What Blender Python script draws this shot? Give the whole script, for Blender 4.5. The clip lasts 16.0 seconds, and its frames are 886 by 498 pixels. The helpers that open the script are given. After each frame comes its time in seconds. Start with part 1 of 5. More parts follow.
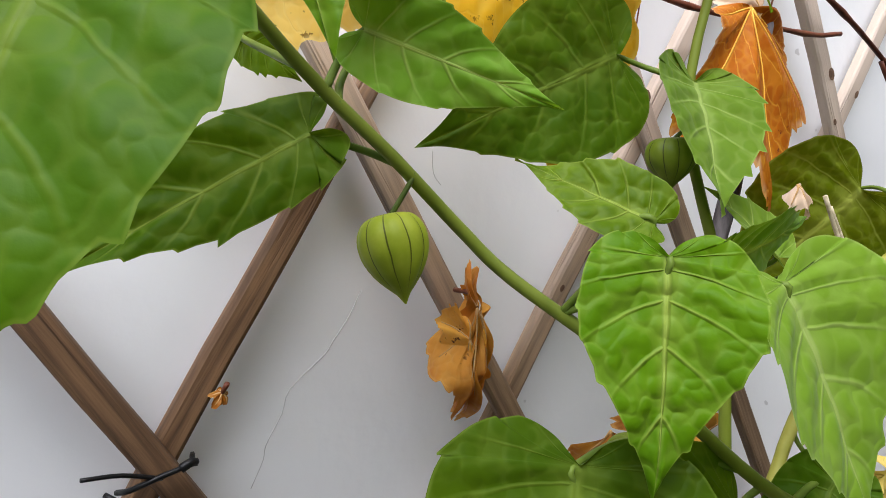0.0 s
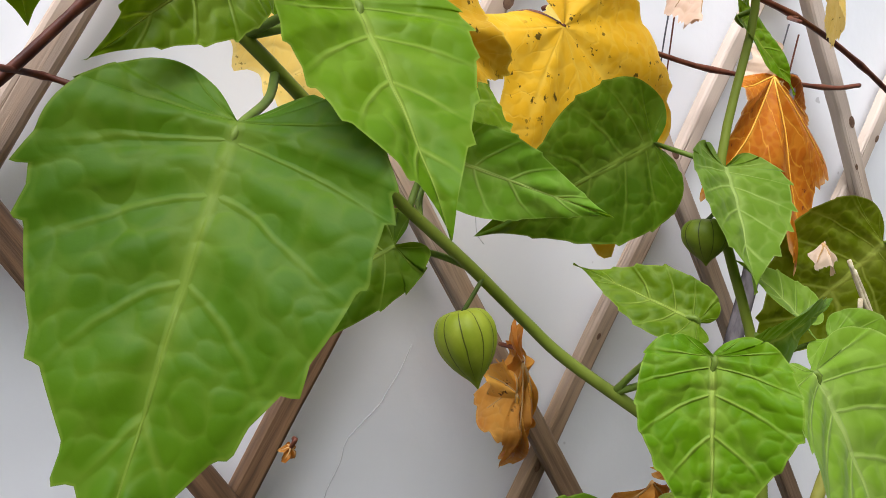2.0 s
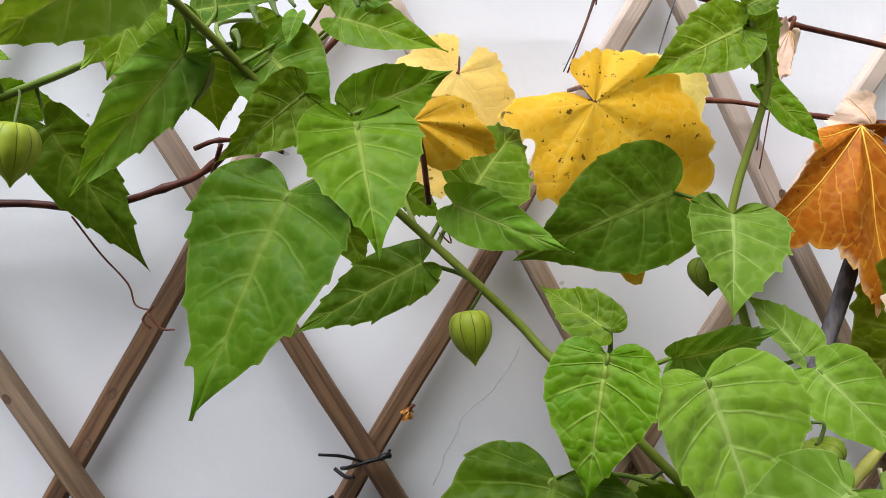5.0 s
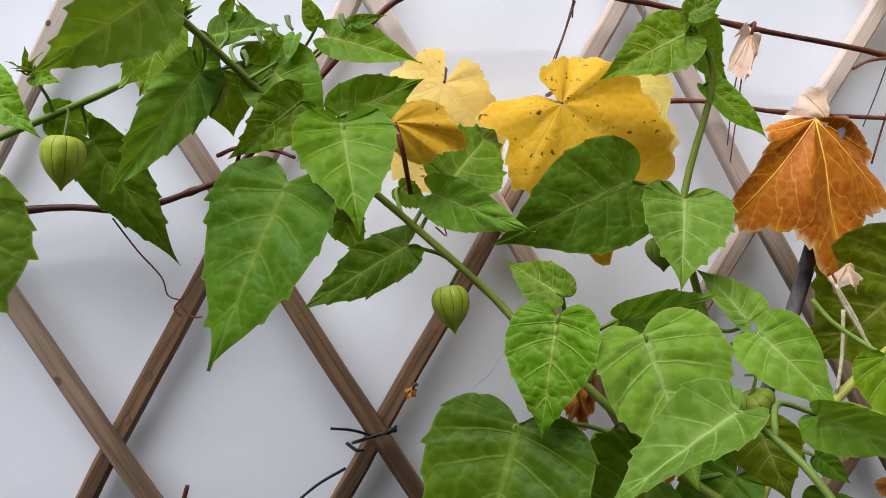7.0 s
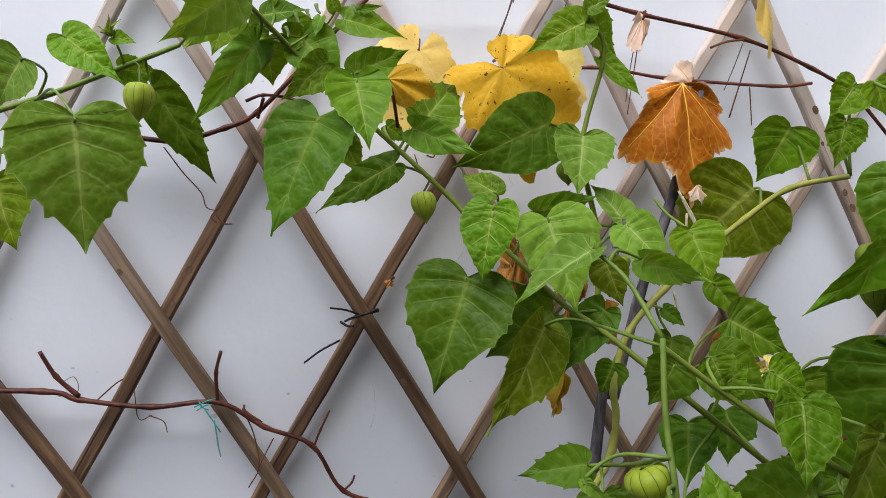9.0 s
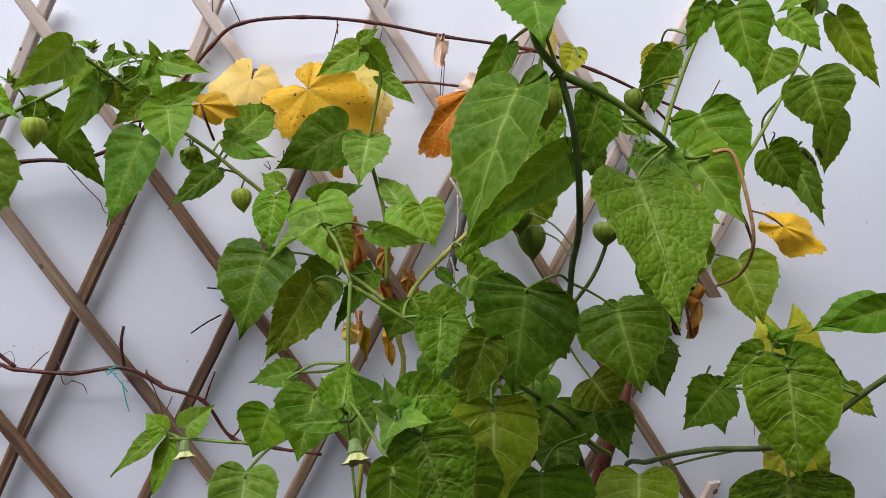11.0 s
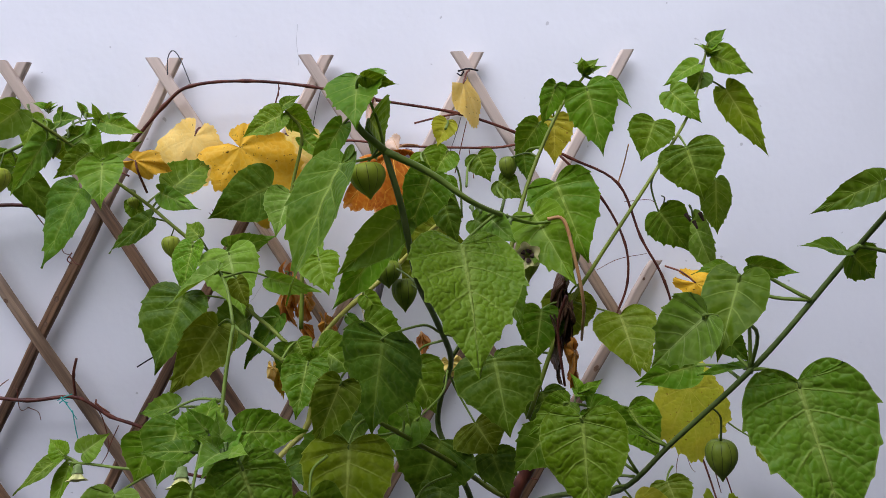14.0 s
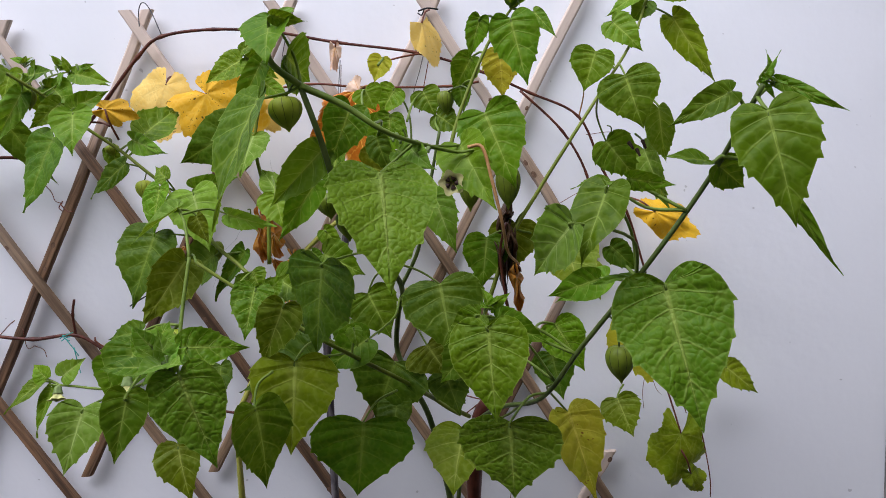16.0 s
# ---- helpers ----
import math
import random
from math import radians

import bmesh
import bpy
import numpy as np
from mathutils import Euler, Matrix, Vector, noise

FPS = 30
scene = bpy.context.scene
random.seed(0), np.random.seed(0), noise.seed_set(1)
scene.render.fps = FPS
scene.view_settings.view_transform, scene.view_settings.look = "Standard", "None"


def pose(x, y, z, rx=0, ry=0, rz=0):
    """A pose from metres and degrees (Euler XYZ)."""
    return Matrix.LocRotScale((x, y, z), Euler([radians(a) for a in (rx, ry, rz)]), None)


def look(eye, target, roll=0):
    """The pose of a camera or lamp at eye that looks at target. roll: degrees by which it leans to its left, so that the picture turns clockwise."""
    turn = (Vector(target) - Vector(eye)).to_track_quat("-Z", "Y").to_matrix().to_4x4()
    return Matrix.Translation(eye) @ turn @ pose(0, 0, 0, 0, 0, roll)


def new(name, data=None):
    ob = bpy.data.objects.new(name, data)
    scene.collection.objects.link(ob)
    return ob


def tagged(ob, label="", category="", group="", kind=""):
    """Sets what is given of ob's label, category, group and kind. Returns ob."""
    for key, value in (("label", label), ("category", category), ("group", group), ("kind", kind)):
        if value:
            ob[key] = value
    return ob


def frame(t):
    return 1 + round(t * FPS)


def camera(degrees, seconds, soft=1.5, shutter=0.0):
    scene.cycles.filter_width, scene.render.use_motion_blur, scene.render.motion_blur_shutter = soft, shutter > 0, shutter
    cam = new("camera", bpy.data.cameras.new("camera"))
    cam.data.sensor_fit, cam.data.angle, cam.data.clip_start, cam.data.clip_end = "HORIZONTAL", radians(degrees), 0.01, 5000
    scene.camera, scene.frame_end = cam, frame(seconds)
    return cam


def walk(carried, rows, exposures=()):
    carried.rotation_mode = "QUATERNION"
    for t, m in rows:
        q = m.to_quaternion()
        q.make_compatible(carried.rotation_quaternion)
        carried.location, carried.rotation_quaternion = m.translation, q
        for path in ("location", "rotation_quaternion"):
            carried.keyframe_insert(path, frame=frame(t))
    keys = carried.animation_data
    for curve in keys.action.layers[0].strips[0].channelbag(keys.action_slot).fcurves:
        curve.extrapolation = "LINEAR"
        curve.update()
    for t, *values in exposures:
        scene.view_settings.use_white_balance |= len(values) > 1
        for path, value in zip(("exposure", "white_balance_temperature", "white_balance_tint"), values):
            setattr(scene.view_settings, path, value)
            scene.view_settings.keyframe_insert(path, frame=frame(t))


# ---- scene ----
cam = camera(66.0, 16.0, soft=0.85)
PATH = [
    (0, (0.021, 0.039, 1.429), (0.971, 1.763, 1.075), 1.3),
    (0.5, (0.009, 0.041, 1.45), (0.965, 1.763, 1.106), 0.3),
    (1, (0.005, 0.033, 1.448), (0.954, 1.763, 1.122), 0.3),
    (1.5, (-0.001, 0.022, 1.45), (0.935, 1.76, 1.127), 0.3),
    (2, (-0.004, 0.026, 1.458), (0.9, 1.783, 1.149), 0.1),
    (2.5, (-0.004, 0.026, 1.462), (0.88, 1.793, 1.152), -0.0),
    (3, (0.001, 0.015, 1.466), (0.809, 1.817, 1.147), -0.8),
    (3.5, (0.024, -0.006, 1.473), (0.632, 1.874, 1.162), -0.7),
    (4, (0.037, -0.05, 1.478), (0.458, 1.881, 1.174), -0.2),
    (4.5, (0.054, -0.089, 1.475), (0.306, 1.877, 1.207), -0.6),
    (4.7, (0.056, -0.093, 1.475), (0.278, 1.877, 1.21), -0.2),
    (6.8, (0.08, -0.141, 1.464), (0.143, 1.85, 1.282), -1.0),
    (7, (0.081, -0.15, 1.464), (0.172, 1.837, 1.249), -1.2),
    (7.5, (0.082, -0.19, 1.463), (0.256, 1.786, 1.203), -0.6),
    (8, (0.074, -0.236, 1.461), (0.219, 1.736, 1.164), -0.7),
    (8.5, (0.055, -0.277, 1.457), (0.228, 1.687, 1.123), -0.5),
    (9, (0.057, -0.328, 1.45), (0.273, 1.633, 1.117), -0.1),
    (9.5, (0.077, -0.377, 1.452), (0.326, 1.582, 1.134), -1.0),
    (10, (0.119, -0.423, 1.44), (0.381, 1.535, 1.128), -1.3),
    (10.2, (0.15, -0.442, 1.441), (0.386, 1.518, 1.118), -2.0),
    (12.3, (0.359, -0.568, 1.436), (0.36, 1.417, 1.192), -1.9),
    (12.5, (0.347, -0.575, 1.443), (0.389, 1.411, 1.206), -2.6),
    (13, (0.342, -0.586, 1.437), (0.426, 1.398, 1.2), -3.8),
    (13.5, (0.365, -0.574, 1.442), (0.417, 1.417, 1.251), -4.3),
    (14, (0.405, -0.565, 1.452), (0.42, 1.426, 1.263), -2.2),
    (14.5, (0.44, -0.581, 1.445), (0.44, 1.409, 1.245), -0.6),
    (15, (0.461, -0.6, 1.442), (0.388, 1.384, 1.204), -2.2),
    (15.5, (0.477, -0.61, 1.441), (0.385, 1.368, 1.159), -3.1),
    (16, (0.491, -0.604, 1.432), (0.409, 1.368, 1.105), -4.2),
]
EXPOSURES = [(0, 0.8, 6350, 13), (3, 0.8, 6350, 13), (4.5, 0.8, 6300, 13), (7, 0.64, 6150, 14), (10, 0.58, 6100, 15), (12.5, 0.66, 5900, 20), (13.5, 0.43, 5900, 20), (15, 0.48, 6000, 20), (16, 0.62, 6050, 19)]
walk(cam, [(t, look(eye, target, roll)) for t, eye, target, roll in PATH], EXPOSURES)

world = bpy.data.worlds.new("sky")
scene.world = world
world.use_nodes = True
wn = world.node_tree.nodes
sky = wn.new("ShaderNodeTexSky")
sky.sky_type, sky.sun_disc = "NISHITA", False
sky.sun_elevation, sky.sun_rotation = radians(53), radians(148)
world.node_tree.links.new(sky.outputs[0], wn["Background"].inputs[0])
wn["Background"].inputs[1].default_value = 0.115
sun = new("sun", bpy.data.lights.new("sun", "SUN"))
sun.data.energy, sun.data.angle, sun.data.color = 4.4, radians(55), (0.97, 0.98, 1.0)
sun.matrix_world = look((-0.9, -1.5, 4.2), (0.3, 0.4, 1.2))

# ---------------------------------------------------------------- materials
def material(name):
    m = bpy.data.materials.new(name)
    m.use_nodes = True
    nt = m.node_tree
    return m, nt, nt.nodes["Principled BSDF"]


def math_node(nt, op, a, b=None, c=None, clamp=False):
    n = nt.nodes.new("ShaderNodeMath")
    n.operation, n.use_clamp = op, clamp
    for i, v in enumerate((a, b, c)):
        if v is None:
            continue
        if isinstance(v, (int, float)):
            n.inputs[i].default_value = v
        else:
            nt.links.new(v, n.inputs[i])
    return n.outputs[0]


def band(nt, v, lo, hi, out_lo=0.0, out_hi=1.0):
    n = nt.nodes.new("ShaderNodeMapRange")
    n.interpolation_type = "SMOOTHSTEP"
    nt.links.new(v, n.inputs[0])
    for i, x in zip((1, 2, 3, 4), (lo, hi, out_lo, out_hi)):
        n.inputs[i].default_value = x
    return n.outputs[0]


def mixed(nt, fac, a, b):
    n = nt.nodes.new("ShaderNodeMix")
    n.data_type = "RGBA"
    for i, v in ((0, fac), (6, a), (7, b)):
        if isinstance(v, (int, float)):
            n.inputs[i].default_value = v
        elif isinstance(v, tuple):
            n.inputs[i].default_value = (*v, 1)
        else:
            nt.links.new(v, n.inputs[i])
    return n.outputs[2]


def noise_tex(nt, scale, detail=4.0, rough=0.55, coord="Object", stretch=None, distortion=0.0):
    tc = nt.nodes.new("ShaderNodeTexCoord")
    n = nt.nodes.new("ShaderNodeTexNoise")
    n.inputs["Scale"].default_value, n.inputs["Detail"].default_value = scale, detail
    n.inputs["Roughness"].default_value, n.inputs["Distortion"].default_value = rough, distortion
    out = tc.outputs[coord]
    if stretch:
        mp = nt.nodes.new("ShaderNodeMapping")
        mp.inputs["Scale"].default_value = stretch
        nt.links.new(out, mp.inputs[0])
        out = mp.outputs[0]
    nt.links.new(out, n.inputs["Vector"])
    return n.outputs["Fac"]


def bump(nt, height, strength, distance, bsdf):
    b = nt.nodes.new("ShaderNodeBump")
    b.inputs["Strength"].default_value, b.inputs["Distance"].default_value = strength, distance
    nt.links.new(height, b.inputs["Height"])
    nt.links.new(b.outputs[0], bsdf.inputs["Normal"])
    return b


def wall_paint():
    m, nt, p = material("white wall paint")
    big, fine = noise_tex(nt, 1.7, 3), noise_tex(nt, 60, 5)
    speck = band(nt, noise_tex(nt, 75, 2, 0.4), 0.765, 0.8)
    col = mixed(nt, band(nt, big, 0.3, 0.75), (0.80, 0.80, 0.80), (0.86, 0.86, 0.855))
    col = mixed(nt, math_node(nt, "MULTIPLY", speck, 0.5), col, (0.35, 0.33, 0.31))
    nt.links.new(col, p.inputs["Base Color"])
    p.inputs["Roughness"].default_value = 0.62
    h = math_node(nt, "ADD", math_node(nt, "MULTIPLY", noise_tex(nt, 16, 3), 1.0), math_node(nt, "MULTIPLY", fine, 0.25))
    bump(nt, h, 0.35, 0.004, p)
    return m


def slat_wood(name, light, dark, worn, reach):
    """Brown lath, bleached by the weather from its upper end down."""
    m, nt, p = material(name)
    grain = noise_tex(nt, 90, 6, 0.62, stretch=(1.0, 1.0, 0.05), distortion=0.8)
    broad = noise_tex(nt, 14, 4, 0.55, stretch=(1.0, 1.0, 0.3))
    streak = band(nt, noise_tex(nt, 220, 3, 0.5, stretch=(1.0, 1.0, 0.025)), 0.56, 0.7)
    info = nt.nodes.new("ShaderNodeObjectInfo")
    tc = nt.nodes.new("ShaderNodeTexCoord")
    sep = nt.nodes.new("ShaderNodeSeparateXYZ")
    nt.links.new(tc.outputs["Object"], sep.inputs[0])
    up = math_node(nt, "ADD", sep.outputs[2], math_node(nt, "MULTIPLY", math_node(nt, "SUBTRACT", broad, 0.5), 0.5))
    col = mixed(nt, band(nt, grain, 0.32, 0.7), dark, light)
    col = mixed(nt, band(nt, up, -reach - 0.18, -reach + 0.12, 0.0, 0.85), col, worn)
    col = mixed(nt, math_node(nt, "MULTIPLY", streak, 0.4), col, (0.05, 0.03, 0.02))
    col = mixed(nt, math_node(nt, "MULTIPLY", band(nt, broad, 0.55, 0.75), 0.2), col, (0.11, 0.085, 0.065))
    hsv = nt.nodes.new("ShaderNodeHueSaturation")
    nt.links.new(band(nt, info.outputs["Random"], 0, 1, 0.82, 1.15), hsv.inputs["Value"])
    nt.links.new(col, hsv.inputs["Color"])
    nt.links.new(hsv.outputs[0], p.inputs["Base Color"])
    p.inputs["Roughness"].default_value = 0.7
    bump(nt, math_node(nt, "SUBTRACT", grain, math_node(nt, "MULTIPLY", streak, 0.8)), 0.7, 0.0012, p)
    return m


def leaf_skin(name, base, second, vein, veins=7.0, vein_mix=0.72, spots=None, thin=0.24, rough=0.46, quilt=0.46, glow=(1.75, 1.55, 0.4), sheen=0.0, back=None, branch=0.0, cells=190.0):
    """Leaf blade. The UV map runs along the margin (u) and from the midrib to the margin (v)."""
    m, nt, p = material(name)
    uv = nt.nodes.new("ShaderNodeUVMap")
    sep = nt.nodes.new("ShaderNodeSeparateXYZ")
    nt.links.new(uv.outputs[0], sep.inputs[0])
    u, v = sep.outputs[0], sep.outputs[1]
    wob = math_node(nt, "MULTIPLY", math_node(nt, "SUBTRACT", noise_tex(nt, 55, 2), 0.5), 0.035)
    uu = math_node(nt, "ADD", u, wob)
    saw = math_node(nt, "ABSOLUTE", math_node(nt, "SUBTRACT", math_node(nt, "FRACT", math_node(nt, "MULTIPLY", uu, veins)), 0.5))
    # distance to the side vein, thinner to the margin
    side = band(nt, math_node(nt, "SUBTRACT", 0.5, saw), 0.0, 0.07, 1.0, 0.0)
    side = math_node(nt, "MULTIPLY", side, band(nt, v, 0.35, 1.0, 1.0, 0.25))
    mid = band(nt, v, 0.012, 0.06, 1.0, 0.0)
    veinmask = math_node(nt, "MAXIMUM", mid, math_node(nt, "MULTIPLY", side, 0.65))
    if branch:
        away = math_node(nt, "SUBTRACT", 0.5, saw)
        twig = math_node(nt, "FRACT", math_node(nt, "SUBTRACT", math_node(nt, "MULTIPLY", v, 6.0), math_node(nt, "MULTIPLY", math_node(nt, "MULTIPLY", away, v), 7.0)))
        twig = band(nt, math_node(nt, "ABSOLUTE", math_node(nt, "SUBTRACT", twig, 0.5)), 0.0, 0.07, 1.0, 0.0)
        veinmask = math_node(nt, "MAXIMUM", veinmask, math_node(nt, "MULTIPLY", twig, branch))
    # soft puffed cells bounded by a net of small veins
    info = nt.nodes.new("ShaderNodeObjectInfo")
    tc = nt.nodes.new("ShaderNodeTexCoord")
    wv = nt.nodes.new("ShaderNodeTexNoise")
    wv.inputs["Scale"].default_value = 70
    nt.links.new(tc.outputs["Object"], wv.inputs["Vector"])
    off = nt.nodes.new("ShaderNodeVectorMath")
    off.operation = "MULTIPLY_ADD"
    nt.links.new(wv.outputs["Color"], off.inputs[0])
    off.inputs[1].default_value = (0.009, 0.009, 0.009)
    nt.links.new(tc.outputs["Object"], off.inputs[2])
    vor = nt.nodes.new("ShaderNodeTexVoronoi")
    vor.feature = "SMOOTH_F1"
    vor.inputs["Scale"].default_value, vor.inputs["Randomness"].default_value, vor.inputs["Smoothness"].default_value = cells, 0.9, 0.35
    nt.links.new(off.outputs[0], vor.inputs["Vector"])
    dome = math_node(nt, "MULTIPLY", vor.outputs["Distance"], vor.outputs["Distance"])
    patch = noise_tex(nt, 22, 4)
    col = mixed(nt, band(nt, patch, 0.3, 0.7), base, second)
    hsv = nt.nodes.new("ShaderNodeHueSaturation")
    nt.links.new(band(nt, info.outputs["Random"], 0, 1, 0.78, 1.22), hsv.inputs["Value"])
    nt.links.new(band(nt, math_node(nt, "FRACT", math_node(nt, "MULTIPLY", info.outputs["Random"], 7.3)), 0, 1, 0.488, 0.507), hsv.inputs["Hue"])
    nt.links.new(col, hsv.inputs["Color"])
    col = mixed(nt, math_node(nt, "MULTIPLY", band(nt, vor.outputs["Distance"], 0.42, 0.68, 0.0, 1.0), 0.14), hsv.outputs[0], vein)
    col = mixed(nt, band(nt, v, 0.0, 0.28, 0.30, 0.0), col, vein)
    col = mixed(nt, math_node(nt, "MULTIPLY", veinmask, vein_mix), col, vein)
    if back:
        edge = math_node(nt, "MULTIPLY", band(nt, v, 0.93, 1.0), band(nt, noise_tex(nt, 60, 3), 0.4, 0.62))
        col = mixed(nt, edge, col, back)
    if spots:
        s = band(nt, noise_tex(nt, 230, 3, 0.6), 0.63, 0.68)
        s = math_node(nt, "MULTIPLY", s, band(nt, noise_tex(nt, 28, 2), 0.45, 0.6))
        col = mixed(nt, s, col, spots)
    col = mixed(nt, math_node(nt, "MULTIPLY", band(nt, v, 0.965, 0.99), 0.35), col, vein)
    nt.links.new(col, p.inputs["Base Color"])
    p.inputs["Roughness"].default_value = rough
    p.inputs["Specular IOR Level"].default_value = 0.11
    p.inputs["Sheen Weight"].default_value = sheen
    h = math_node(nt, "ADD", math_node(nt, "MULTIPLY", veinmask, -0.8), math_node(nt, "MULTIPLY", dome, -1.5))
    h = math_node(nt, "ADD", h, math_node(nt, "MULTIPLY", noise_tex(nt, 500, 3), 0.12))
    b = bump(nt, h, quilt, 0.0011, p)
    tr = nt.nodes.new("ShaderNodeBsdfTranslucent")
    warm = nt.nodes.new("ShaderNodeMix")
    warm.data_type, warm.blend_type = "RGBA", "MULTIPLY"
    warm.inputs[0].default_value = 1
    nt.links.new(col, warm.inputs[6])
    warm.inputs[7].default_value = (*glow, 1)
    nt.links.new(warm.outputs[2], tr.inputs[0])
    nt.links.new(b.outputs[0], tr.inputs["Normal"])
    mx = nt.nodes.new("ShaderNodeMixShader")
    mx.inputs[0].default_value = thin
    nt.links.new(p.outputs[0], mx.inputs[1])
    nt.links.new(tr.outputs[0], mx.inputs[2])
    nt.links.new(mx.outputs[0], nt.nodes["Material Output"].inputs[0])
    return m


def plain(name, a, b, scale=80, rough=0.6, relief=0.3, dist=0.0008, stretch=None):
    m, nt, p = material(name)
    n = noise_tex(nt, scale, 4, stretch=stretch)
    nt.links.new(mixed(nt, band(nt, n, 0.32, 0.68), a, b), p.inputs["Base Color"])
    p.inputs["Roughness"].default_value = rough
    p.inputs["Specular IOR Level"].default_value = 0.22
    bump(nt, n, relief, dist, p)
    return m


def husk_skin(name, a, b, rib):
    """Papery husk with dark ribs: the UV map's u goes once round it."""
    m, nt, p = material(name)
    uv = nt.nodes.new("ShaderNodeUVMap")
    sep = nt.nodes.new("ShaderNodeSeparateXYZ")
    nt.links.new(uv.outputs[0], sep.inputs[0])
    wob = math_node(nt, "MULTIPLY", math_node(nt, "SUBTRACT", noise_tex(nt, 90, 2), 0.5), 0.02)
    saw = math_node(nt, "ABSOLUTE", math_node(nt, "SUBTRACT", math_node(nt, "FRACT", math_node(nt, "MULTIPLY", math_node(nt, "ADD", sep.outputs[0], wob), 10.0)), 0.5))
    line = band(nt, math_node(nt, "SUBTRACT", 0.5, saw), 0.018, 0.05, 1.0, 0.0)
    line = math_node(nt, "MULTIPLY", line, band(nt, sep.outputs[1], 0.55, 0.95, 1.0, 0.1))
    n = noise_tex(nt, 120, 4)
    col = mixed(nt, band(nt, n, 0.3, 0.7), a, b)
    nt.links.new(mixed(nt, math_node(nt, "MULTIPLY", line, 0.95), col, rib), p.inputs["Base Color"])
    p.inputs["Roughness"].default_value = 0.5
    p.inputs["Specular IOR Level"].default_value = 0.3
    bump(nt, n, 0.3, 0.0006, p)
    tr = nt.nodes.new("ShaderNodeBsdfTranslucent")
    nt.links.new(col, tr.inputs[0])
    mx = nt.nodes.new("ShaderNodeMixShader")
    mx.inputs[0].default_value = 0.25
    nt.links.new(p.outputs[0], mx.inputs[1])
    nt.links.new(tr.outputs[0], mx.inputs[2])
    nt.links.new(mx.outputs[0], nt.nodes["Material Output"].inputs[0])
    return m


WALL = wall_paint()
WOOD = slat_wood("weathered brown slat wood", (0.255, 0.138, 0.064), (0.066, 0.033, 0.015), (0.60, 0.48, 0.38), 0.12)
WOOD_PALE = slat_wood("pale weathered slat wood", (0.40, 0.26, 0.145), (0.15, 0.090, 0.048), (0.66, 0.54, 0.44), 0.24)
SKINS = {
    "green": leaf_skin("green leaf", (0.068, 0.152, 0.003), (0.101, 0.199, 0.003), (0.30, 0.40, 0.07)),
    "young": leaf_skin("young leaf", (0.085, 0.183, 0.003), (0.117, 0.226, 0.003), (0.34, 0.44, 0.08), quilt=0.8, cells=230.0),
    # green darkened in its colour to stand for leaves in the plant's shade
    "dark": leaf_skin("shade darkened leaf", (0.044, 0.100, 0.003), (0.064, 0.132, 0.003), (0.20, 0.28, 0.04), vein_mix=0.45),
    "soft": leaf_skin("downy leaf", (0.117, 0.244, 0.013), (0.150, 0.291, 0.019), (0.36, 0.47, 0.13), rough=0.6, sheen=0.06),
    "quilted": leaf_skin("quilted green leaf", (0.098, 0.197, 0.007), (0.133, 0.244, 0.011), (0.33, 0.43, 0.09), quilt=1.0, cells=250.0),
    "old": leaf_skin("yellowing green leaf", (0.100, 0.163, 0.003), (0.140, 0.197, 0.004), (0.38, 0.44, 0.09)),
    "lime": leaf_skin("yellow green leaf", (0.33, 0.36, 0.02), (0.47, 0.44, 0.03), (0.58, 0.53, 0.09), spots=(0.22, 0.13, 0.02)),
    "yellow": leaf_skin("yellow vine leaf", (0.66, 0.39, 0.010), (0.72, 0.45, 0.02), (0.80, 0.60, 0.12), veins=5.0, vein_mix=0.3, spots=(0.13, 0.08, 0.01), quilt=0.25, branch=0.4, thin=0.25, glow=(1.05, 1.05, 0.8), rough=0.5),
    "paleyellow": leaf_skin("pale yellow vine leaf", (0.80, 0.57, 0.11), (0.85, 0.64, 0.17), (0.9, 0.74, 0.32), veins=5.0, vein_mix=0.3, spots=(0.3, 0.18, 0.04), quilt=0.25, branch=0.4, thin=0.25, glow=(1.05, 1.05, 0.9), rough=0.55),
    "rust": leaf_skin("dry rust leaf", (0.27, 0.056, 0.004), (0.42, 0.108, 0.006), (0.74, 0.38, 0.04), veins=5.0, vein_mix=0.8, spots=(0.18, 0.04, 0.01), thin=0.08, quilt=0.3, branch=0.5, glow=(1.2, 0.8, 0.5), back=(0.66, 0.42, 0.25)),
    "crisp": leaf_skin("crisp brown leaf", (0.42, 0.145, 0.015), (0.68, 0.35, 0.05), (0.68, 0.44, 0.14), veins=5.0, spots=(0.12, 0.04, 0.01), thin=0.2, quilt=0.42, glow=(1.3, 1.0, 0.6)),
    "bleached": leaf_skin("bleached dry leaf", (0.66, 0.46, 0.30), (0.75, 0.58, 0.42), (0.78, 0.62, 0.46), veins=5.0, thin=0.2, quilt=0.42, glow=(1.0, 1.0, 0.9)),
    "brown": leaf_skin("dead brown leaf", (0.05, 0.024, 0.014), (0.10, 0.05, 0.024), (0.15, 0.08, 0.04), veins=5.0, thin=0.06, quilt=0.9),
}
STEM = plain("green stem", (0.14, 0.18, 0.018), (0.20, 0.245, 0.03), 60, 0.5, 0.25, stretch=(1, 1, 0.2))
STEM_LIGHT = plain("light green stem", (0.115, 0.175, 0.02), (0.17, 0.24, 0.035), 60, 0.5)
STEM_DARK = plain("dark green stem", (0.07, 0.105, 0.022), (0.115, 0.155, 0.036), 60, 0.5)
STEM_OLIVE = plain("olive ripe stem", (0.30, 0.29, 0.045), (0.38, 0.36, 0.07), 60, 0.5)
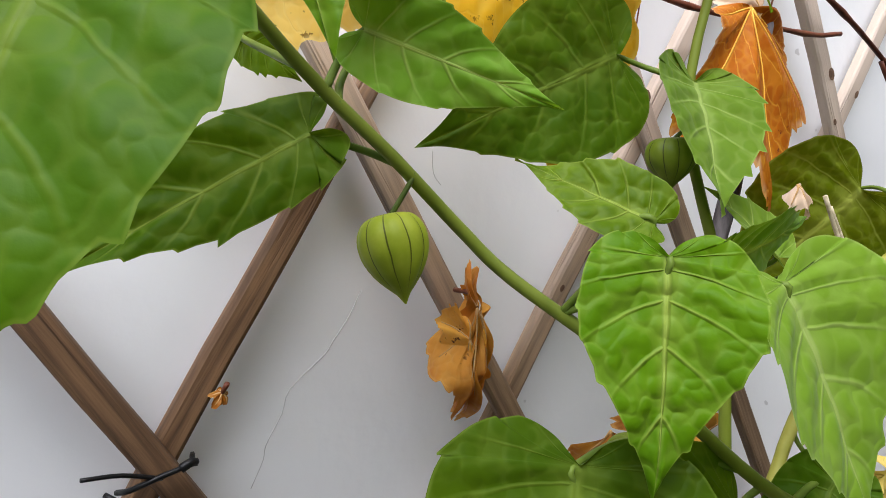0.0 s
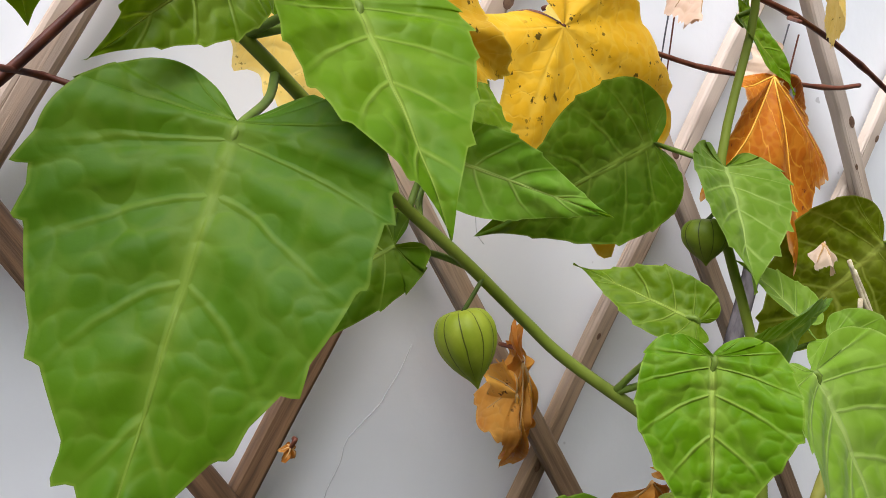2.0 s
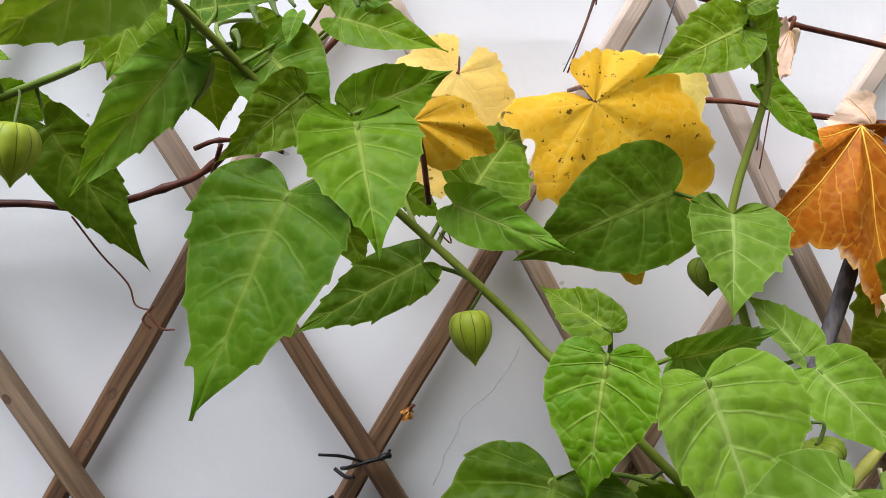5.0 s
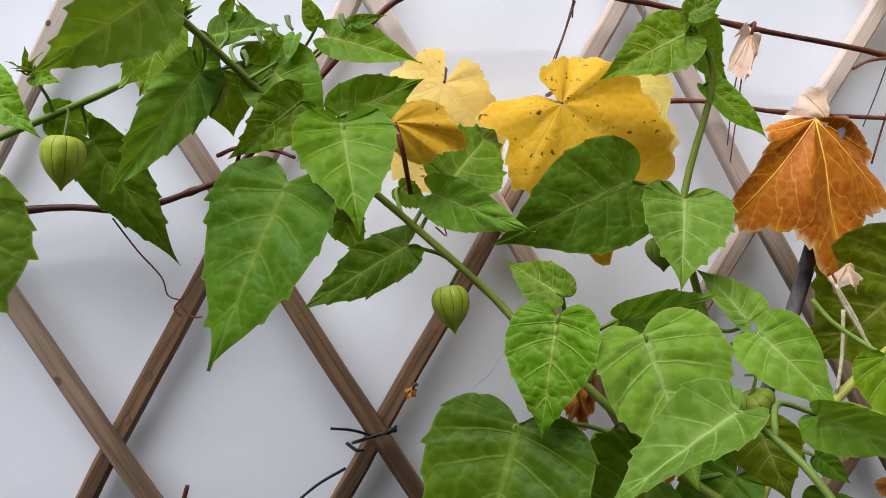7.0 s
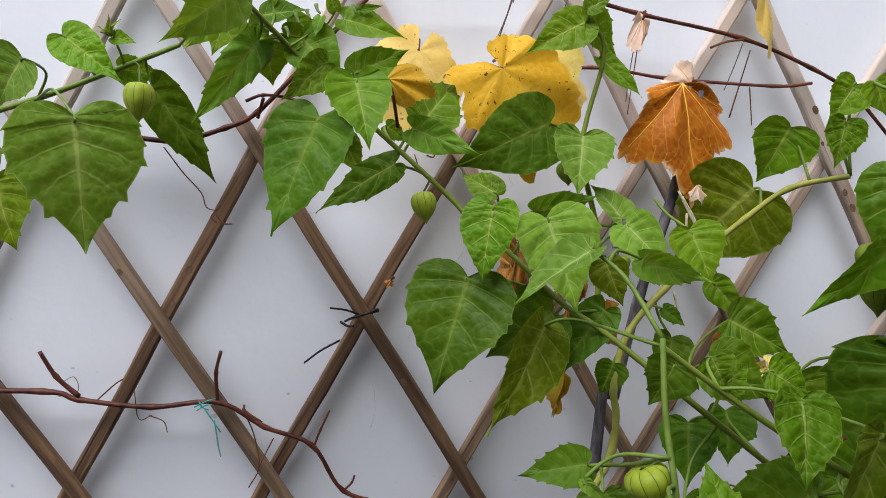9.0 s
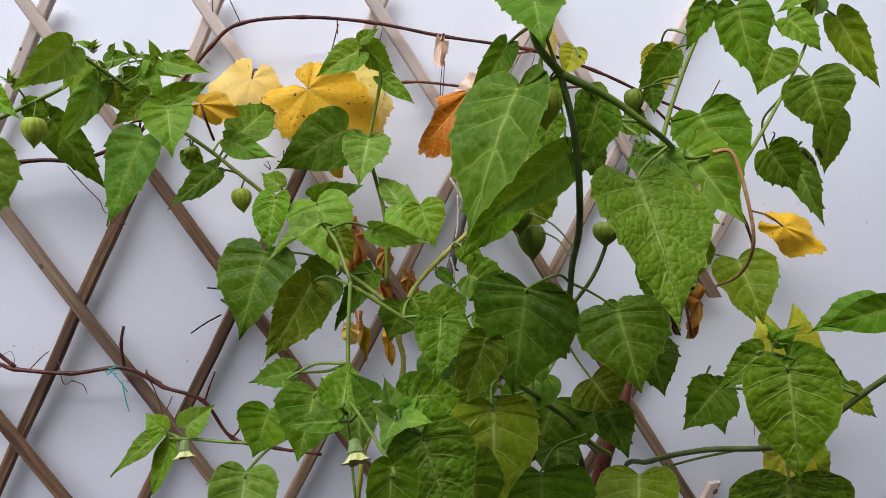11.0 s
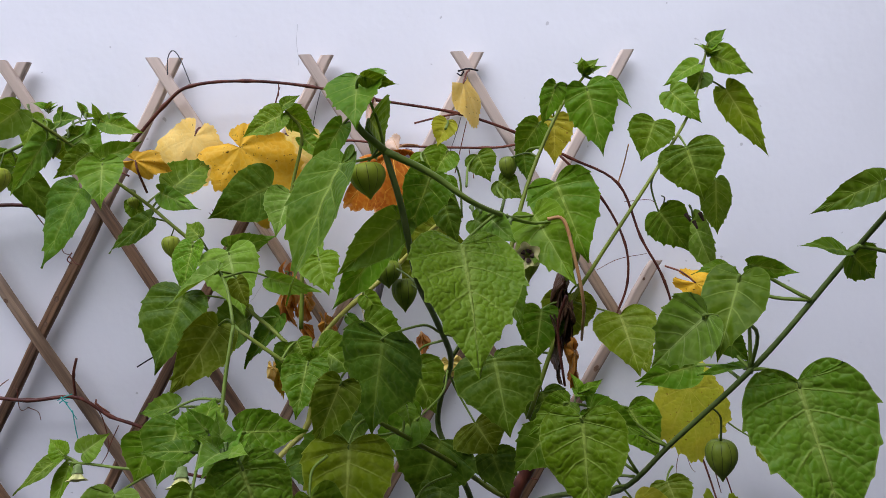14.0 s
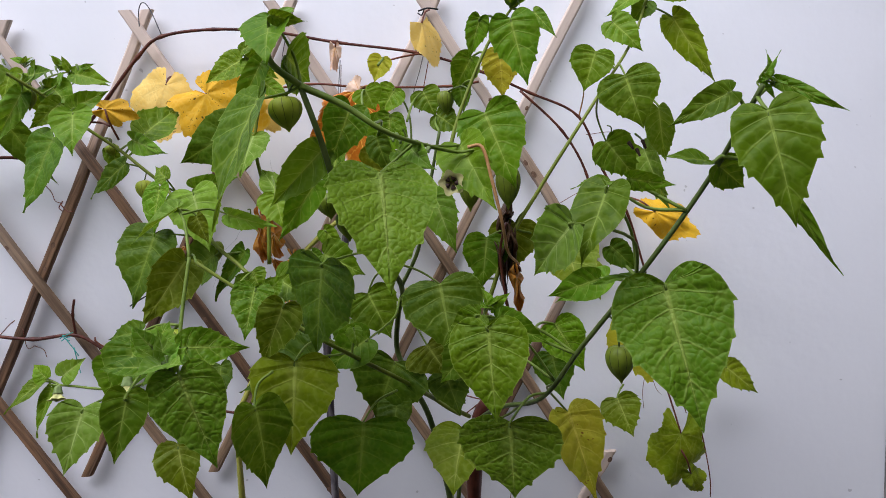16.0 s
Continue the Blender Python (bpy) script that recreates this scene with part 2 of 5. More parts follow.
CANE = plain("brown vine cane", (0.055, 0.015, 0.009), (0.125, 0.038, 0.020), 90, 0.45, 0.6, 0.001, (1, 1, 0.3))
CANE_RED = plain("reddish vine shoot", (0.11, 0.032, 0.018), (0.19, 0.065, 0.034), 90, 0.5, 0.4)
STRAW = plain("dry straw stalk", (0.36, 0.17, 0.055), (0.52, 0.30, 0.12), 90, 0.6, 0.4)
STAKE = plain("weathered grey stake", (0.055, 0.046, 0.05), (0.20, 0.175, 0.175), 130, 0.8, 0.9, 0.0015, (1, 1, 0.25))
TWINE = plain("pale jute twine", (0.45, 0.36, 0.22), (0.62, 0.53, 0.36), 300, 0.9, 0.8)
TEAL = plain("teal twine", (0.03, 0.33, 0.28), (0.05, 0.45, 0.38), 200, 0.7)
BLACK = plain("black nylon", (0.006, 0.006, 0.006), (0.012, 0.012, 0.012), 100, 0.4, 0.1)
WIRE = plain("dark steel wire", (0.08, 0.08, 0.085), (0.14, 0.13, 0.13), 100, 0.4, 0.1)
HUSK = husk_skin("green husk", (0.31, 0.39, 0.02), (0.41, 0.47, 0.04), (0.05, 0.05, 0.012))
HUSK_OLIVE = husk_skin("dark green husk", (0.15, 0.21, 0.012), (0.21, 0.27, 0.02), (0.03, 0.03, 0.01))
PETAL = plain("pale yellow petal", (0.60, 0.55, 0.20), (0.70, 0.65, 0.30), 200, 0.6)
PETAL_GREEN = plain("pale green petal", (0.50, 0.50, 0.16), (0.62, 0.60, 0.24), 200, 0.6, 0.2)
MARK = plain("dark flower throat", (0.035, 0.02, 0.012), (0.06, 0.03, 0.02), 200, 0.6)
BUD = plain("downy bud", (0.15, 0.21, 0.06), (0.22, 0.29, 0.10), 200, 0.8, 0.5)
SOIL = plain("bare soil", (0.045, 0.032, 0.022), (0.085, 0.062, 0.043), 14, 0.95, 1.0, 0.02)
SOIL_WALL = plain("grey render", (0.16, 0.15, 0.14), (0.22, 0.21, 0.19), 6, 0.9, 0.5, 0.004)
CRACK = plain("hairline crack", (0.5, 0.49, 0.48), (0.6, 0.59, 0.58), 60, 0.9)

# ---------------------------------------------------------------- mesh helpers
def mesh_of(name, verts, faces, mat, uvs=None, smooth=True):
    me = bpy.data.meshes.new(name)
    me.from_pydata([tuple(v) for v in verts], [], faces)
    if uvs is not None:
        layer = me.uv_layers.new(name="UVMap")
        idx = np.empty(len(me.loops), dtype=np.int32)
        me.loops.foreach_get("vertex_index", idx)
        layer.data.foreach_set("uv", np.asarray(uvs, dtype=np.float32)[idx].ravel())
    if smooth:
        me.polygons.foreach_set("use_smooth", [True] * len(me.polygons))
    me.materials.append(mat)
    return me


def child(name, me, parent, label=""):
    ob = new(name, me)
    ob.parent = parent
    return tagged(ob, label)


def thing(name, label, category, group="", at=(0, 0, 0)):
    ob = new(name)
    ob.empty_display_size = 0.02
    return tagged(ob, label, category, group)


def spline(points, n):
    """Catmull-Rom line through points."""
    p = [Vector(q) for q in points]
    if len(p) == 2:
        return [p[0].lerp(p[1], i / n) for i in range(n + 1)]
    p = [p[0] * 2 - p[1]] + p + [p[-1] * 2 - p[-2]]
    out = []
    for i in range(1, len(p) - 2):
        a, b, c, d = p[i - 1:i + 3]
        for k in range(n):
            t = k / n
            out.append(0.5 * ((2 * b) + (c - a) * t + (2 * a - 5 * b + 4 * c - d) * t * t + (3 * b - a - 3 * c + d) * t ** 3))
    out.append(p[-2])
    return out


def tube_mesh(name, points, r0, r1, mat, steps=6, sides=8, knots=0.0, seed=0, ridge=0.0):
    rng = random.Random(seed)
    line = spline(points, steps)
    n = len(line)
    verts, faces = [], []
    ref = Vector((0.3, 0.8, 0.5)).normalized()
    for i, c in enumerate(line):
        d = (line[min(i + 1, n - 1)] - line[max(i - 1, 0)]).normalized()
        if abs(d.dot(ref)) > 0.95:
            ref = Vector((1, 0.1, 0.2)).normalized()
        s = d.cross(ref).normalized()
        u = s.cross(d)
        ref = u
        r = r0 + (r1 - r0) * i / (n - 1)
        if knots and i % steps == 0 and 0 < i < n - 1:
            r *= 1 + knots
        elif knots:
            r *= 1 + 0.12 * (rng.random() - 0.5)
        for k in range(sides):
            a = 2 * math.pi * k / sides
            rr = r * (1 + ridge * (k % 2))
            verts.append(c + (s * math.cos(a) + u * math.sin(a)) * rr)
    for i in range(n - 1):
        for k in range(sides):
            a, b = i * sides + k, i * sides + (k + 1) % sides
            faces.append((a, b, b + sides, a + sides))
    faces.append(tuple(range(sides))[::-1])
    faces.append(tuple(range((n - 1) * sides, n * sides)))
    return mesh_of(name, verts, faces, mat)


def frame_of(base, tip, roll, face=(0.0, -1.0, 0.35)):
    a = (Vector(tip) - Vector(base))
    length = a.length
    a.normalize()
    n = Vector(face)
    n = (n - a * n.dot(a)).normalized()
    s = n.cross(a)
    c, si = math.cos(radians(roll)), math.sin(radians(roll))
    n, s = n * c + s * si, s * c - n * si
    return a, s, n, length


MARGIN = [(0.0, 0.0), (-0.075, 0.10), (-0.105, 0.24), (-0.05, 0.38), (0.07, 0.475), (0.20, 0.5), (0.34, 0.475), (0.48, 0.40), (0.62, 0.285), (0.76, 0.16), (0.88, 0.062), (1.0, 0.0)]


def leaf_mesh(base, tip, width, roll, fold, droop, kind, seed, face, teeth, quality, skew):
    """Heart-shaped toothed blade: each row runs from the midrib out to the margin, as the side veins do."""
    rng = random.Random(seed)
    a, s, n, length = frame_of(base, tip, roll, face)
    nq, nr = (110, 10) if quality else (34, 6)
    line = spline([(x, y, 0) for x, y in MARGIN], 12)
    verts, uvs, faces = [], [], []
    ph = [rng.uniform(0, 6.28) for _ in range(6)]
    b0 = Vector(base)
    teeth *= (1.0 if quality else 0.45) * rng.choice((0.4, 0.55, 0.7, 0.85, 1.0))
    for side in (-1, 1):
        marks = [(0.17 + 0.68 * (k + rng.uniform(0.1, 0.9)) / 6, rng.uniform(0.3, 1.0)) for k in range(6)]
        fold_s = fold + rng.uniform(-5, 5)
        start = len(verts)
        wide = 1 + side * skew
        for i in range(nq + 1):
            q = i / nq
            f = q * (len(line) - 1)
            k = min(int(f), len(line) - 2)
            m = line[k].lerp(line[k + 1], f - k)
            tooth = 0.0
            for c, h in marks:
                d = (q - c) / 0.03
                if -1 < d < 0.55:
                    tooth = max(tooth, h * (1 + d if d < 0 else 1 - d / 0.55))
            out = 1 + 0.03 * math.sin(q * 19 + ph[0]) * (1 - q)
            mx, my = m.x + 0.05 * tooth * teeth, m.y * out + 0.075 * tooth * teeth * (1 - 0.4 * q)
            if i in (0, nq):
                mx, my = m.x, m.y
            g = max(0.0, (q - 0.28) / 0.72) ** 1.9
            for j in range(nr + 1):
                r = j / nr
                x, y = g + (mx - g) * (0.62 * r + 0.38 * r * r), my * (1.1 * r - 0.1 * r * r)
                yy = y * width * wide
                z = math.tan(radians(fold_s)) * yy * length * (0.6 + 0.4 * r)
                z -= droop * length * (x - 0.15) * abs(x - 0.15)
                puff = math.sin(math.pi * 7.0 * q) ** 2 * min(1.0, max(0.12, (q - 0.22) / 0.2))
                z += length * 0.018 * puff * math.sin(math.pi * min(1, r * 0.96 + 0.04)) ** 0.6
                z += length * 0.028 * r * r * math.sin(q * 8.5 + ph[1 + (side > 0)]) + length * 0.012 * r * math.sin(q * 17 + ph[3 + (side > 0)])
                z += length * 0.02 * math.sin(x * 4 + ph[5])* x
                verts.append(b0 + a * (x * length) + s * (side * yy * length) + n * z)
                uvs.append((q, r))
        w = nr + 1
        for i in range(nq):
            for j in range(nr):
                p = start + i * w + j
                quad = (p, p + 1, p + w + 1, p + w)
                faces.append(quad if side > 0 else quad[::-1])
    return mesh_of("leaf", verts, faces, SKINS[kind], uvs)


COUNT = [0]


def leaf(plant, base, tip, width=0.8, roll=0, fold=14, droop=0.12, kind="green", stem=None, face=(0.0, -1.0, 0.35), teeth=1.0, near=True, skew=0.0, stalk=0.0013, label="", stalk_mat=None):
    COUNT[0] += 1
    ob = child("leaf", leaf_mesh(base, tip, width, roll, fold, droop, kind, COUNT[0], face, teeth, near, skew), plant, label)
    if stem:
        b, q = Vector(base), Vector(stem)
        a = (Vector(tip) - b).normalized()
        n = frame_of(base, tip, roll, face)[2]
        bend = b.lerp(q, 0.45) - n * (b - q).length * 0.2 - a * (b - q).length * 0.1
        child("petiole", tube_mesh("petiole", [q, bend, b - n * 0.0012, b + a * 0.005 - n * 0.001], stalk, stalk * 0.65, stalk_mat or STEM_LIGHT, 5, 7), ob)
    return ob


def husk(plant, top, bottom, radius, stem=None, mat=None, seed=0, label=""):
    """Papery lantern: ten ribs, flat shoulder, pinched tip."""
    rng = random.Random(seed)
    a, s, n, length = frame_of(top, bottom, rng.uniform(0, 36), (0, -1, 0.1))
    prof = spline([(0.0, 0.12, 0), (-0.03, 0.42, 0), (0.03, 0.78, 0), (0.2, 1.0, 0), (0.42, 0.98, 0), (0.62, 0.76, 0), (0.78, 0.46, 0), (0.89, 0.2, 0), (1.0, 0.03, 0)], 3)
    sides = 60
    verts, uvs, faces = [], [], []
    for i, p in enumerate(prof):
        for k in range(sides + 1):
            th = 2 * math.pi * k / sides
            rib = 1 + 0.055 * abs(math.cos(5 * th)) ** 0.6 * min(1, p.y * 1.6) - 0.03
            rib *= 1 + 0.03 * math.sin(3 * th + seed)
            rr = p.y * radius * rib
            verts.append(Vector(top) + a * (p.x * length) + s * (rr * math.cos(th)) + n * (rr * math.sin(th)))
            uvs.append((k / sides + 0.05, i / (len(prof) - 1)))
    w = sides + 1
    for i in range(len(prof) - 1):
        for k in range(sides):
            p = i * w + k
            faces.append((p, p + w, p + w + 1, p + 1))
    ob = child("husk", mesh_of("husk", verts, faces, mat or HUSK, uvs), plant, label)
    if stem:
        q, t = Vector(stem), Vector(top)
        child("pedicel", tube_mesh("pedicel", [q, q.lerp(t, 0.45) + Vector((0.003, -0.002, 0.004)), t + a * 0.001], 0.0007, 0.0009, STEM_DARK, 5, 6), ob)
    return ob


def sprig(plant, at, up, size, seed, kind="young", count=7, buds=3):
    """Shoot tip: a rosette of small leaves round downy buds."""
    rng = random.Random(seed)
    c, d = Vector(at), Vector(up).normalized()
    s = d.cross(Vector((0.2, -1, 0.1))).normalized()
    f = s.cross(d)
    for k in range(count):
        th = 2.4 * k + rng.uniform(-0.4, 0.4)
        out = (s * math.cos(th) + f * math.sin(th)) * 0.75 + d * rng.uniform(0.25, 1.0)
        L = size * rng.uniform(0.55, 1.1)
        b = c + d * (size * 0.35 * (k / count - 0.5)) + out * size * 0.12
        leaf(plant, b, b + out.normalized() * L, rng.uniform(0.5, 0.68), rng.uniform(-30, 30), 22, rng.uniform(-0.1, 0.35), kind, tuple(c + d * (size * 0.3 * (k / count - 0.6))), near=False, teeth=0.8, stalk=0.0008, face=tuple(d * 0.9 + Vector((0, -0.5, 0.3))))
    for k in range(buds):
        o = c + (s * rng.uniform(-1, 1) + f * rng.uniform(-1, 1)) * size * 0.22 + d * rng.uniform(0, 0.3) * size
        down = Vector((rng.uniform(-0.3, 0.3), rng.uniform(-0.5, 0), -1)).normalized()
        prof = [o, o + down * size * 0.08, o + down * size * 0.17, o + down * size * 0.26]
        me = tube_mesh("bud", prof, size * 0.055, size * 0.02, BUD, 3, 7)
        child("bud", me, plant)


def flower(plant, at, face, size, seed, open_=True):
    """Five-cornered corolla on a green calyx: an open bowl with dark throat marks, or a nodding bell still folded."""
    d = Vector(face).normalized()
    s = d.cross(Vector((0.1, 0.2, 1))).normalized()
    u = s.cross(d)

    def turned(profile, corners, n=40):
        verts, faces = [], []
        for i, (r, z) in enumerate(profile):
            for k in range(n):
                th = 2 * math.pi * k / n
                rr = r * (1 + corners * (i / (len(profile) - 1)) ** 2 * math.cos(5 * th + 0.3 * i * (not open_))) * size
                verts.append(Vector(at) + (s * math.cos(th) + u * math.sin(th)) * rr + d * z * size)
        for i in range(len(profile) - 1):
            for k in range(n):
                faces.append((i * n + k, i * n + (k + 1) % n, (i + 1) * n + (k + 1) % n, (i + 1) * n + k))
        faces.append(tuple(range(n))[::-1])
        return verts, faces

    bowl = ((0.04, -0.55), (0.22, -0.45), (0.4, -0.2), (0.72, 0.0), (1.0, 0.06))
    bell = ((0.1, -0.75), (0.26, -0.6), (0.34, -0.3), (0.42, 0.0), (0.6, 0.3), (0.82, 0.46))
    ob = child("flower", mesh_of("flower", *turned(bowl if open_ else bell, 0.16 if open_ else 0.28), PETAL if open_ else PETAL_GREEN), plant, "pale yellow nodding flower with a dark throat" if open_ else "folded pale yellow green bell flower")
    cup = ((0.08, -1.0), (0.3, -0.9), (0.38, -0.6), (0.42, -0.35), (0.48, -0.12)) if not open_ else ((0.06, -0.75), (0.26, -0.62), (0.36, -0.4), (0.44, -0.24))
    child("calyx", mesh_of("calyx", *turned(cup, 0.12), BUD), ob, "green downy calyx")
    for k in range(5 if open_ else 0):
        th = 2 * math.pi * (k + 0.5) / 5
        o = Vector(at) + (s * math.cos(th) + u * math.sin(th)) * size * 0.36 + d * size * -0.08
        me = tube_mesh("throat_mark", [o - (o - Vector(at)) * 0.35, o, o + (o - Vector(at)) * 0.35], size * 0.12, size * 0.24, MARK, 3, 6)
        child("throat_mark", me, ob)
    return ob


def vine_leaf(plant, at, tip, radius, roll=0, cup=0.25, ripple=0.12, kind="yellow", stem=None, seed=1, face=(0.0, -1.0, 0.2), lobes=1.0, span=(-160, 160), label="", crumple=0.0, left=1.0, basal=0.55, puff=0.02, arms=None):
    """Broad lobed grape leaf, spread round the end of its stalk; at is the stalk end, tip the end of the middle lobe; arms gives each lobe's angle and reach."""
    rng = random.Random(seed)
    a, s, n, length = frame_of(at, tip, roll, face)
    nt_, nr = 150, 14
    verts, uvs, faces = [], [], []
    ph = [rng.uniform(0, 6.28) for _ in range(8)]
    mains = [q for q, _ in arms] if arms else [-118, -58, 0, 58, 118]
    reaches = [q for _, q in arms] if arms else [basal, 0.95, 1.0, 0.95, basal]
    if arms:
        radius = length
    for i in range(nt_ + 1):
        th = span[0] + (span[1] - span[0]) * i / nt_
        # main veins end in lobes; the margin is sharply toothed
        near = min(abs(th - c) for c in mains)
        k = min(range(5), key=lambda q: abs(th - mains[q]))
        nxt = max(0, min(4, k + (1 if th > mains[k] else -1)))
        gap = abs(mains[nxt] - mains[k]) or 58.0
        f = min(1.0, near / gap)
        reach = reaches[k] + (reaches[nxt] - reaches[k]) * f * f * (3 - 2 * f)
        R = reach * (1 - 0.13 * lobes * (1 - math.cos(math.pi * min(1, near * 2 / gap))) / 2)
        saw = (i * 0.2 + 0.3 * math.sin(i * 0.37 + ph[0])) % 1.0
        R *= 1 + 0.055 * (saw - 0.5) + 0.02 * math.sin(i * 0.9 + ph[1])
        if abs(th) > 140 and not arms:
            R *= 1 - 0.35 * (abs(th) - 140) / 40
        over = max(0.0, th - mains[4], mains[0] - th)
        if arms and over:
            R *= 1 - 0.55 * over / 30
        ang = radians(th)
        for j in range(nr + 1):
            r = j / nr
            rr = R * r
            x, y = rr * math.cos(ang) * length, rr * math.sin(ang) * (radius if th > 0 else radius * left)
            z = -cup * rr * rr * length + ripple * length * r * r * math.sin(math.radians(th) * 4.0 + ph[2]) * 0.6
            z += ripple * 0.5 * length * r * math.sin(math.radians(th) * 7 + ph[3])
            z += puff * length * (min(1.0, near / 22)) * math.sin(math.pi * r) ** 0.8
            if crumple:
                q = Vector((x, y, 0)) * (2.2 / length)
                z += crumple * length * r * noise.noise(q + Vector((seed, 0, 0)))
                x += crumple * 0.4 * length * r * noise.noise(q * 1.3 + Vector((0, seed, 5)))
                y += crumple * 0.4 * length * r * noise.noise(q * 1.3 + Vector((seed, 9, 0)))
            verts.append(Vector(at) + a * x + s * y + n * z)
            veer = (th - mains[k]) / gap * (1 if nxt != k else 1.2)
            uvs.append(((k - 2 + veer) / 5.0 + 1.0, r * 0.9 + 0.1))
    w = nr + 1
    for i in range(nt_):
        for j in range(nr):
            p = i * w + j
            faces.append((p, p + 1, p + w + 1, p + w))
    ob = child("leaf", mesh_of("leaf", verts, faces, SKINS[kind], uvs), plant, label)
    # raised main veins
    for c in mains if kind in ("rust", "crisp", "bleached", "brown") else ():
        pts = []
        for j in (0, 4, 8, 12):
            i = round((c - span[0]) / (span[1] - span[0]) * nt_)
            if 0 <= i <= nt_:
                pts.append(verts[i * w + j] + n * 0.0004)
        if len(pts) > 2:
            child("vein", tube_mesh("vein", pts, 0.0006, 0.0002, VEINS[kind], 3, 5), ob)
    if stem:
        q, b = Vector(stem), Vector(at)
        child("petiole", tube_mesh("petiole", [q, q.lerp(b, 0.5) + Vector((0, -0.006, 0.004)), b], 0.0014, 0.0012, CANE_RED if kind != "rust" else STRAW, 6, 7), ob)
    return ob


VEINS = {
    "yellow": plain("yellow leaf vein", (0.88, 0.66, 0.12), (0.90, 0.70, 0.18), 100, 0.5),
    "rust": plain("ochre leaf vein", (0.80, 0.42, 0.05), (0.86, 0.50, 0.08), 100, 0.5),
    "crisp": plain("tan leaf vein", (0.50, 0.28, 0.10), (0.56, 0.34, 0.14), 100, 0.5),
    "brown": plain("brown leaf vein", (0.12, 0.06, 0.03), (0.15, 0.08, 0.04), 100, 0.5),
}
VEINS["paleyellow"] = VEINS["yellow"]
VEINS["bleached"] = VEINS["crisp"]
VEINS["lime"] = VEINS["yellow"]

# ---------------------------------------------------------------- wall, ground, trellis
def box_mesh(name, x0, x1, y0, y1, z0, z1, mat):
    v = [(x, y, z) for x in (x0, x1) for y in (y0, y1) for z in (z0, z1)]
    f = [(0, 1, 3, 2), (4, 6, 7, 5), (0, 4, 5, 1), (2, 3, 7, 6), (0, 2, 6, 4), (1, 5, 7, 3)]
    return mesh_of(name, v, f, mat, smooth=False)


WALL_Y = 0.392
wall = tagged(new("wall_north", box_mesh("wall_north", -6, 6, WALL_Y, WALL_Y + 0.25, -0.05, 2.7, WALL)), "white painted rendered garden wall with hairline cracks", "wall", kind="structure")
# out of view, added to cut frontal sky light so the lower plant darkens
tagged(new("light_block_south", box_mesh("light_block_south", -6, 6, -1.75, -1.55, -0.05, 3.4, SOIL_WALL)), "unseen plain grey wall added to block low sky light", "wall", kind="structure")
# added just past the visible edge to hide sky from the right-hand wall
tagged(new("light_block_east", box_mesh("light_block_east", 1.1, 1.3, -1.55, WALL_Y - 0.003, -0.05, 3.0, SOIL_WALL)), "unseen plain grey side wall added to dim the right", "wall", kind="structure")
ground = tagged(new("ground", mesh_of("ground", [(-400, -400, 0), (400, -400, 0), (400, 400, 0), (-400, 400, 0)], [(0, 1, 2, 3)], SOIL)), "bare brown garden soil", "ground", kind="structure")

trellis = thing("trellis", "expanding wooden lattice trellis fixed to a white wall", "trellis")


def slat(top, bottom, y, mat, width=0.0150, thick=0.0080, cut=0.0, seed=0, bow=0.0):
    """One lath, its ends sawn level; top and bottom as (x, z)."""
    rng = random.Random(seed)
    a, b = Vector((top[0], y, top[1])), Vector((bottom[0], y, bottom[1]))
    d = b - a
    length = d.length
    d.normalize()
    s = Vector((0, -1, 0)).cross(d)
    rows, verts, faces = 26, [], []
    ch = 0.0026
    w, t = width / 2, thick / 2
    ring = [(-w, -t + ch), (-w + ch * 0.35, -t + ch * 0.35), (-w + ch, -t), (w - ch, -t), (w - ch * 0.35, -t + ch * 0.35), (w, -t + ch), (w, t), (-w, t)]
    for i in range(rows + 1):
        f = i / rows * length
        wob = bow * math.sin(math.pi * i / rows) + 0.0006 * math.sin(i * 0.9 + seed) + rng.uniform(-1, 1) * 0.0003
        for x, yy in ring:
            along = f
            if i in (0, rows):
                along += x * cut
            verts.append(Vector((0, yy, 0)) + Vector((x + wob, 0, 0)) + Vector((0, 0, -along)))
    k = len(ring)
    for i in range(rows):
        for j in range(k):
            p, q = i * k + j, i * k + (j + 1) % k
            faces.append((p, p + k, q + k, q))
    faces.append(tuple(range(k)))
    faces.append(tuple(range(rows * k, rows * k + k))[::-1])
    me = mesh_of("slat", verts, faces, mat, smooth=False)
    ob = child("slat", me, trellis)
    ob.matrix_basis = Matrix.Translation(a) @ Matrix.Rotation(math.atan2(-d.x, -d.z), 4, "Y")
    # staples and knots on its face
    for _ in range(4):
        f = rng.uniform(0.05, 0.95) * length
        c = Vector((rng.uniform(-0.3, 0.3) * width, -t - 0.0002, -f))
        r = rng.uniform(0.0014, 0.0036)
        vv = [c + Vector((r * math.cos(q), 0.0, 1.5 * r * math.sin(q))) for q in np.linspace(0, 2 * math.pi, 11)[:-1]]
        vv.append(c + Vector((0, -0.0006, 0)))
        ff = [(j, (j + 1) % 10, 10) for j in range(10)]
        kn = child("knot", mesh_of("knot", vv, ff, KNOT), ob)
    return ob


KNOT = plain("dark wood knot", (0.11, 0.06, 0.036), (0.20, 0.12, 0.075), 300, 0.8)
FRONT, BACK = 0.369, 0.3775
# regular lattice: falling slats lie in front, rising ones behind, riveted where they cross
CORNER, RISE, FALL = (-0.357, 1.6169), (0.1015, 0.1737), (0.1014, -0.1772)


def crossing(k, m):
    return (CORNER[0] + k * RISE[0] + m * FALL[0], CORNER[1] + k * RISE[1] + m * FALL[1])


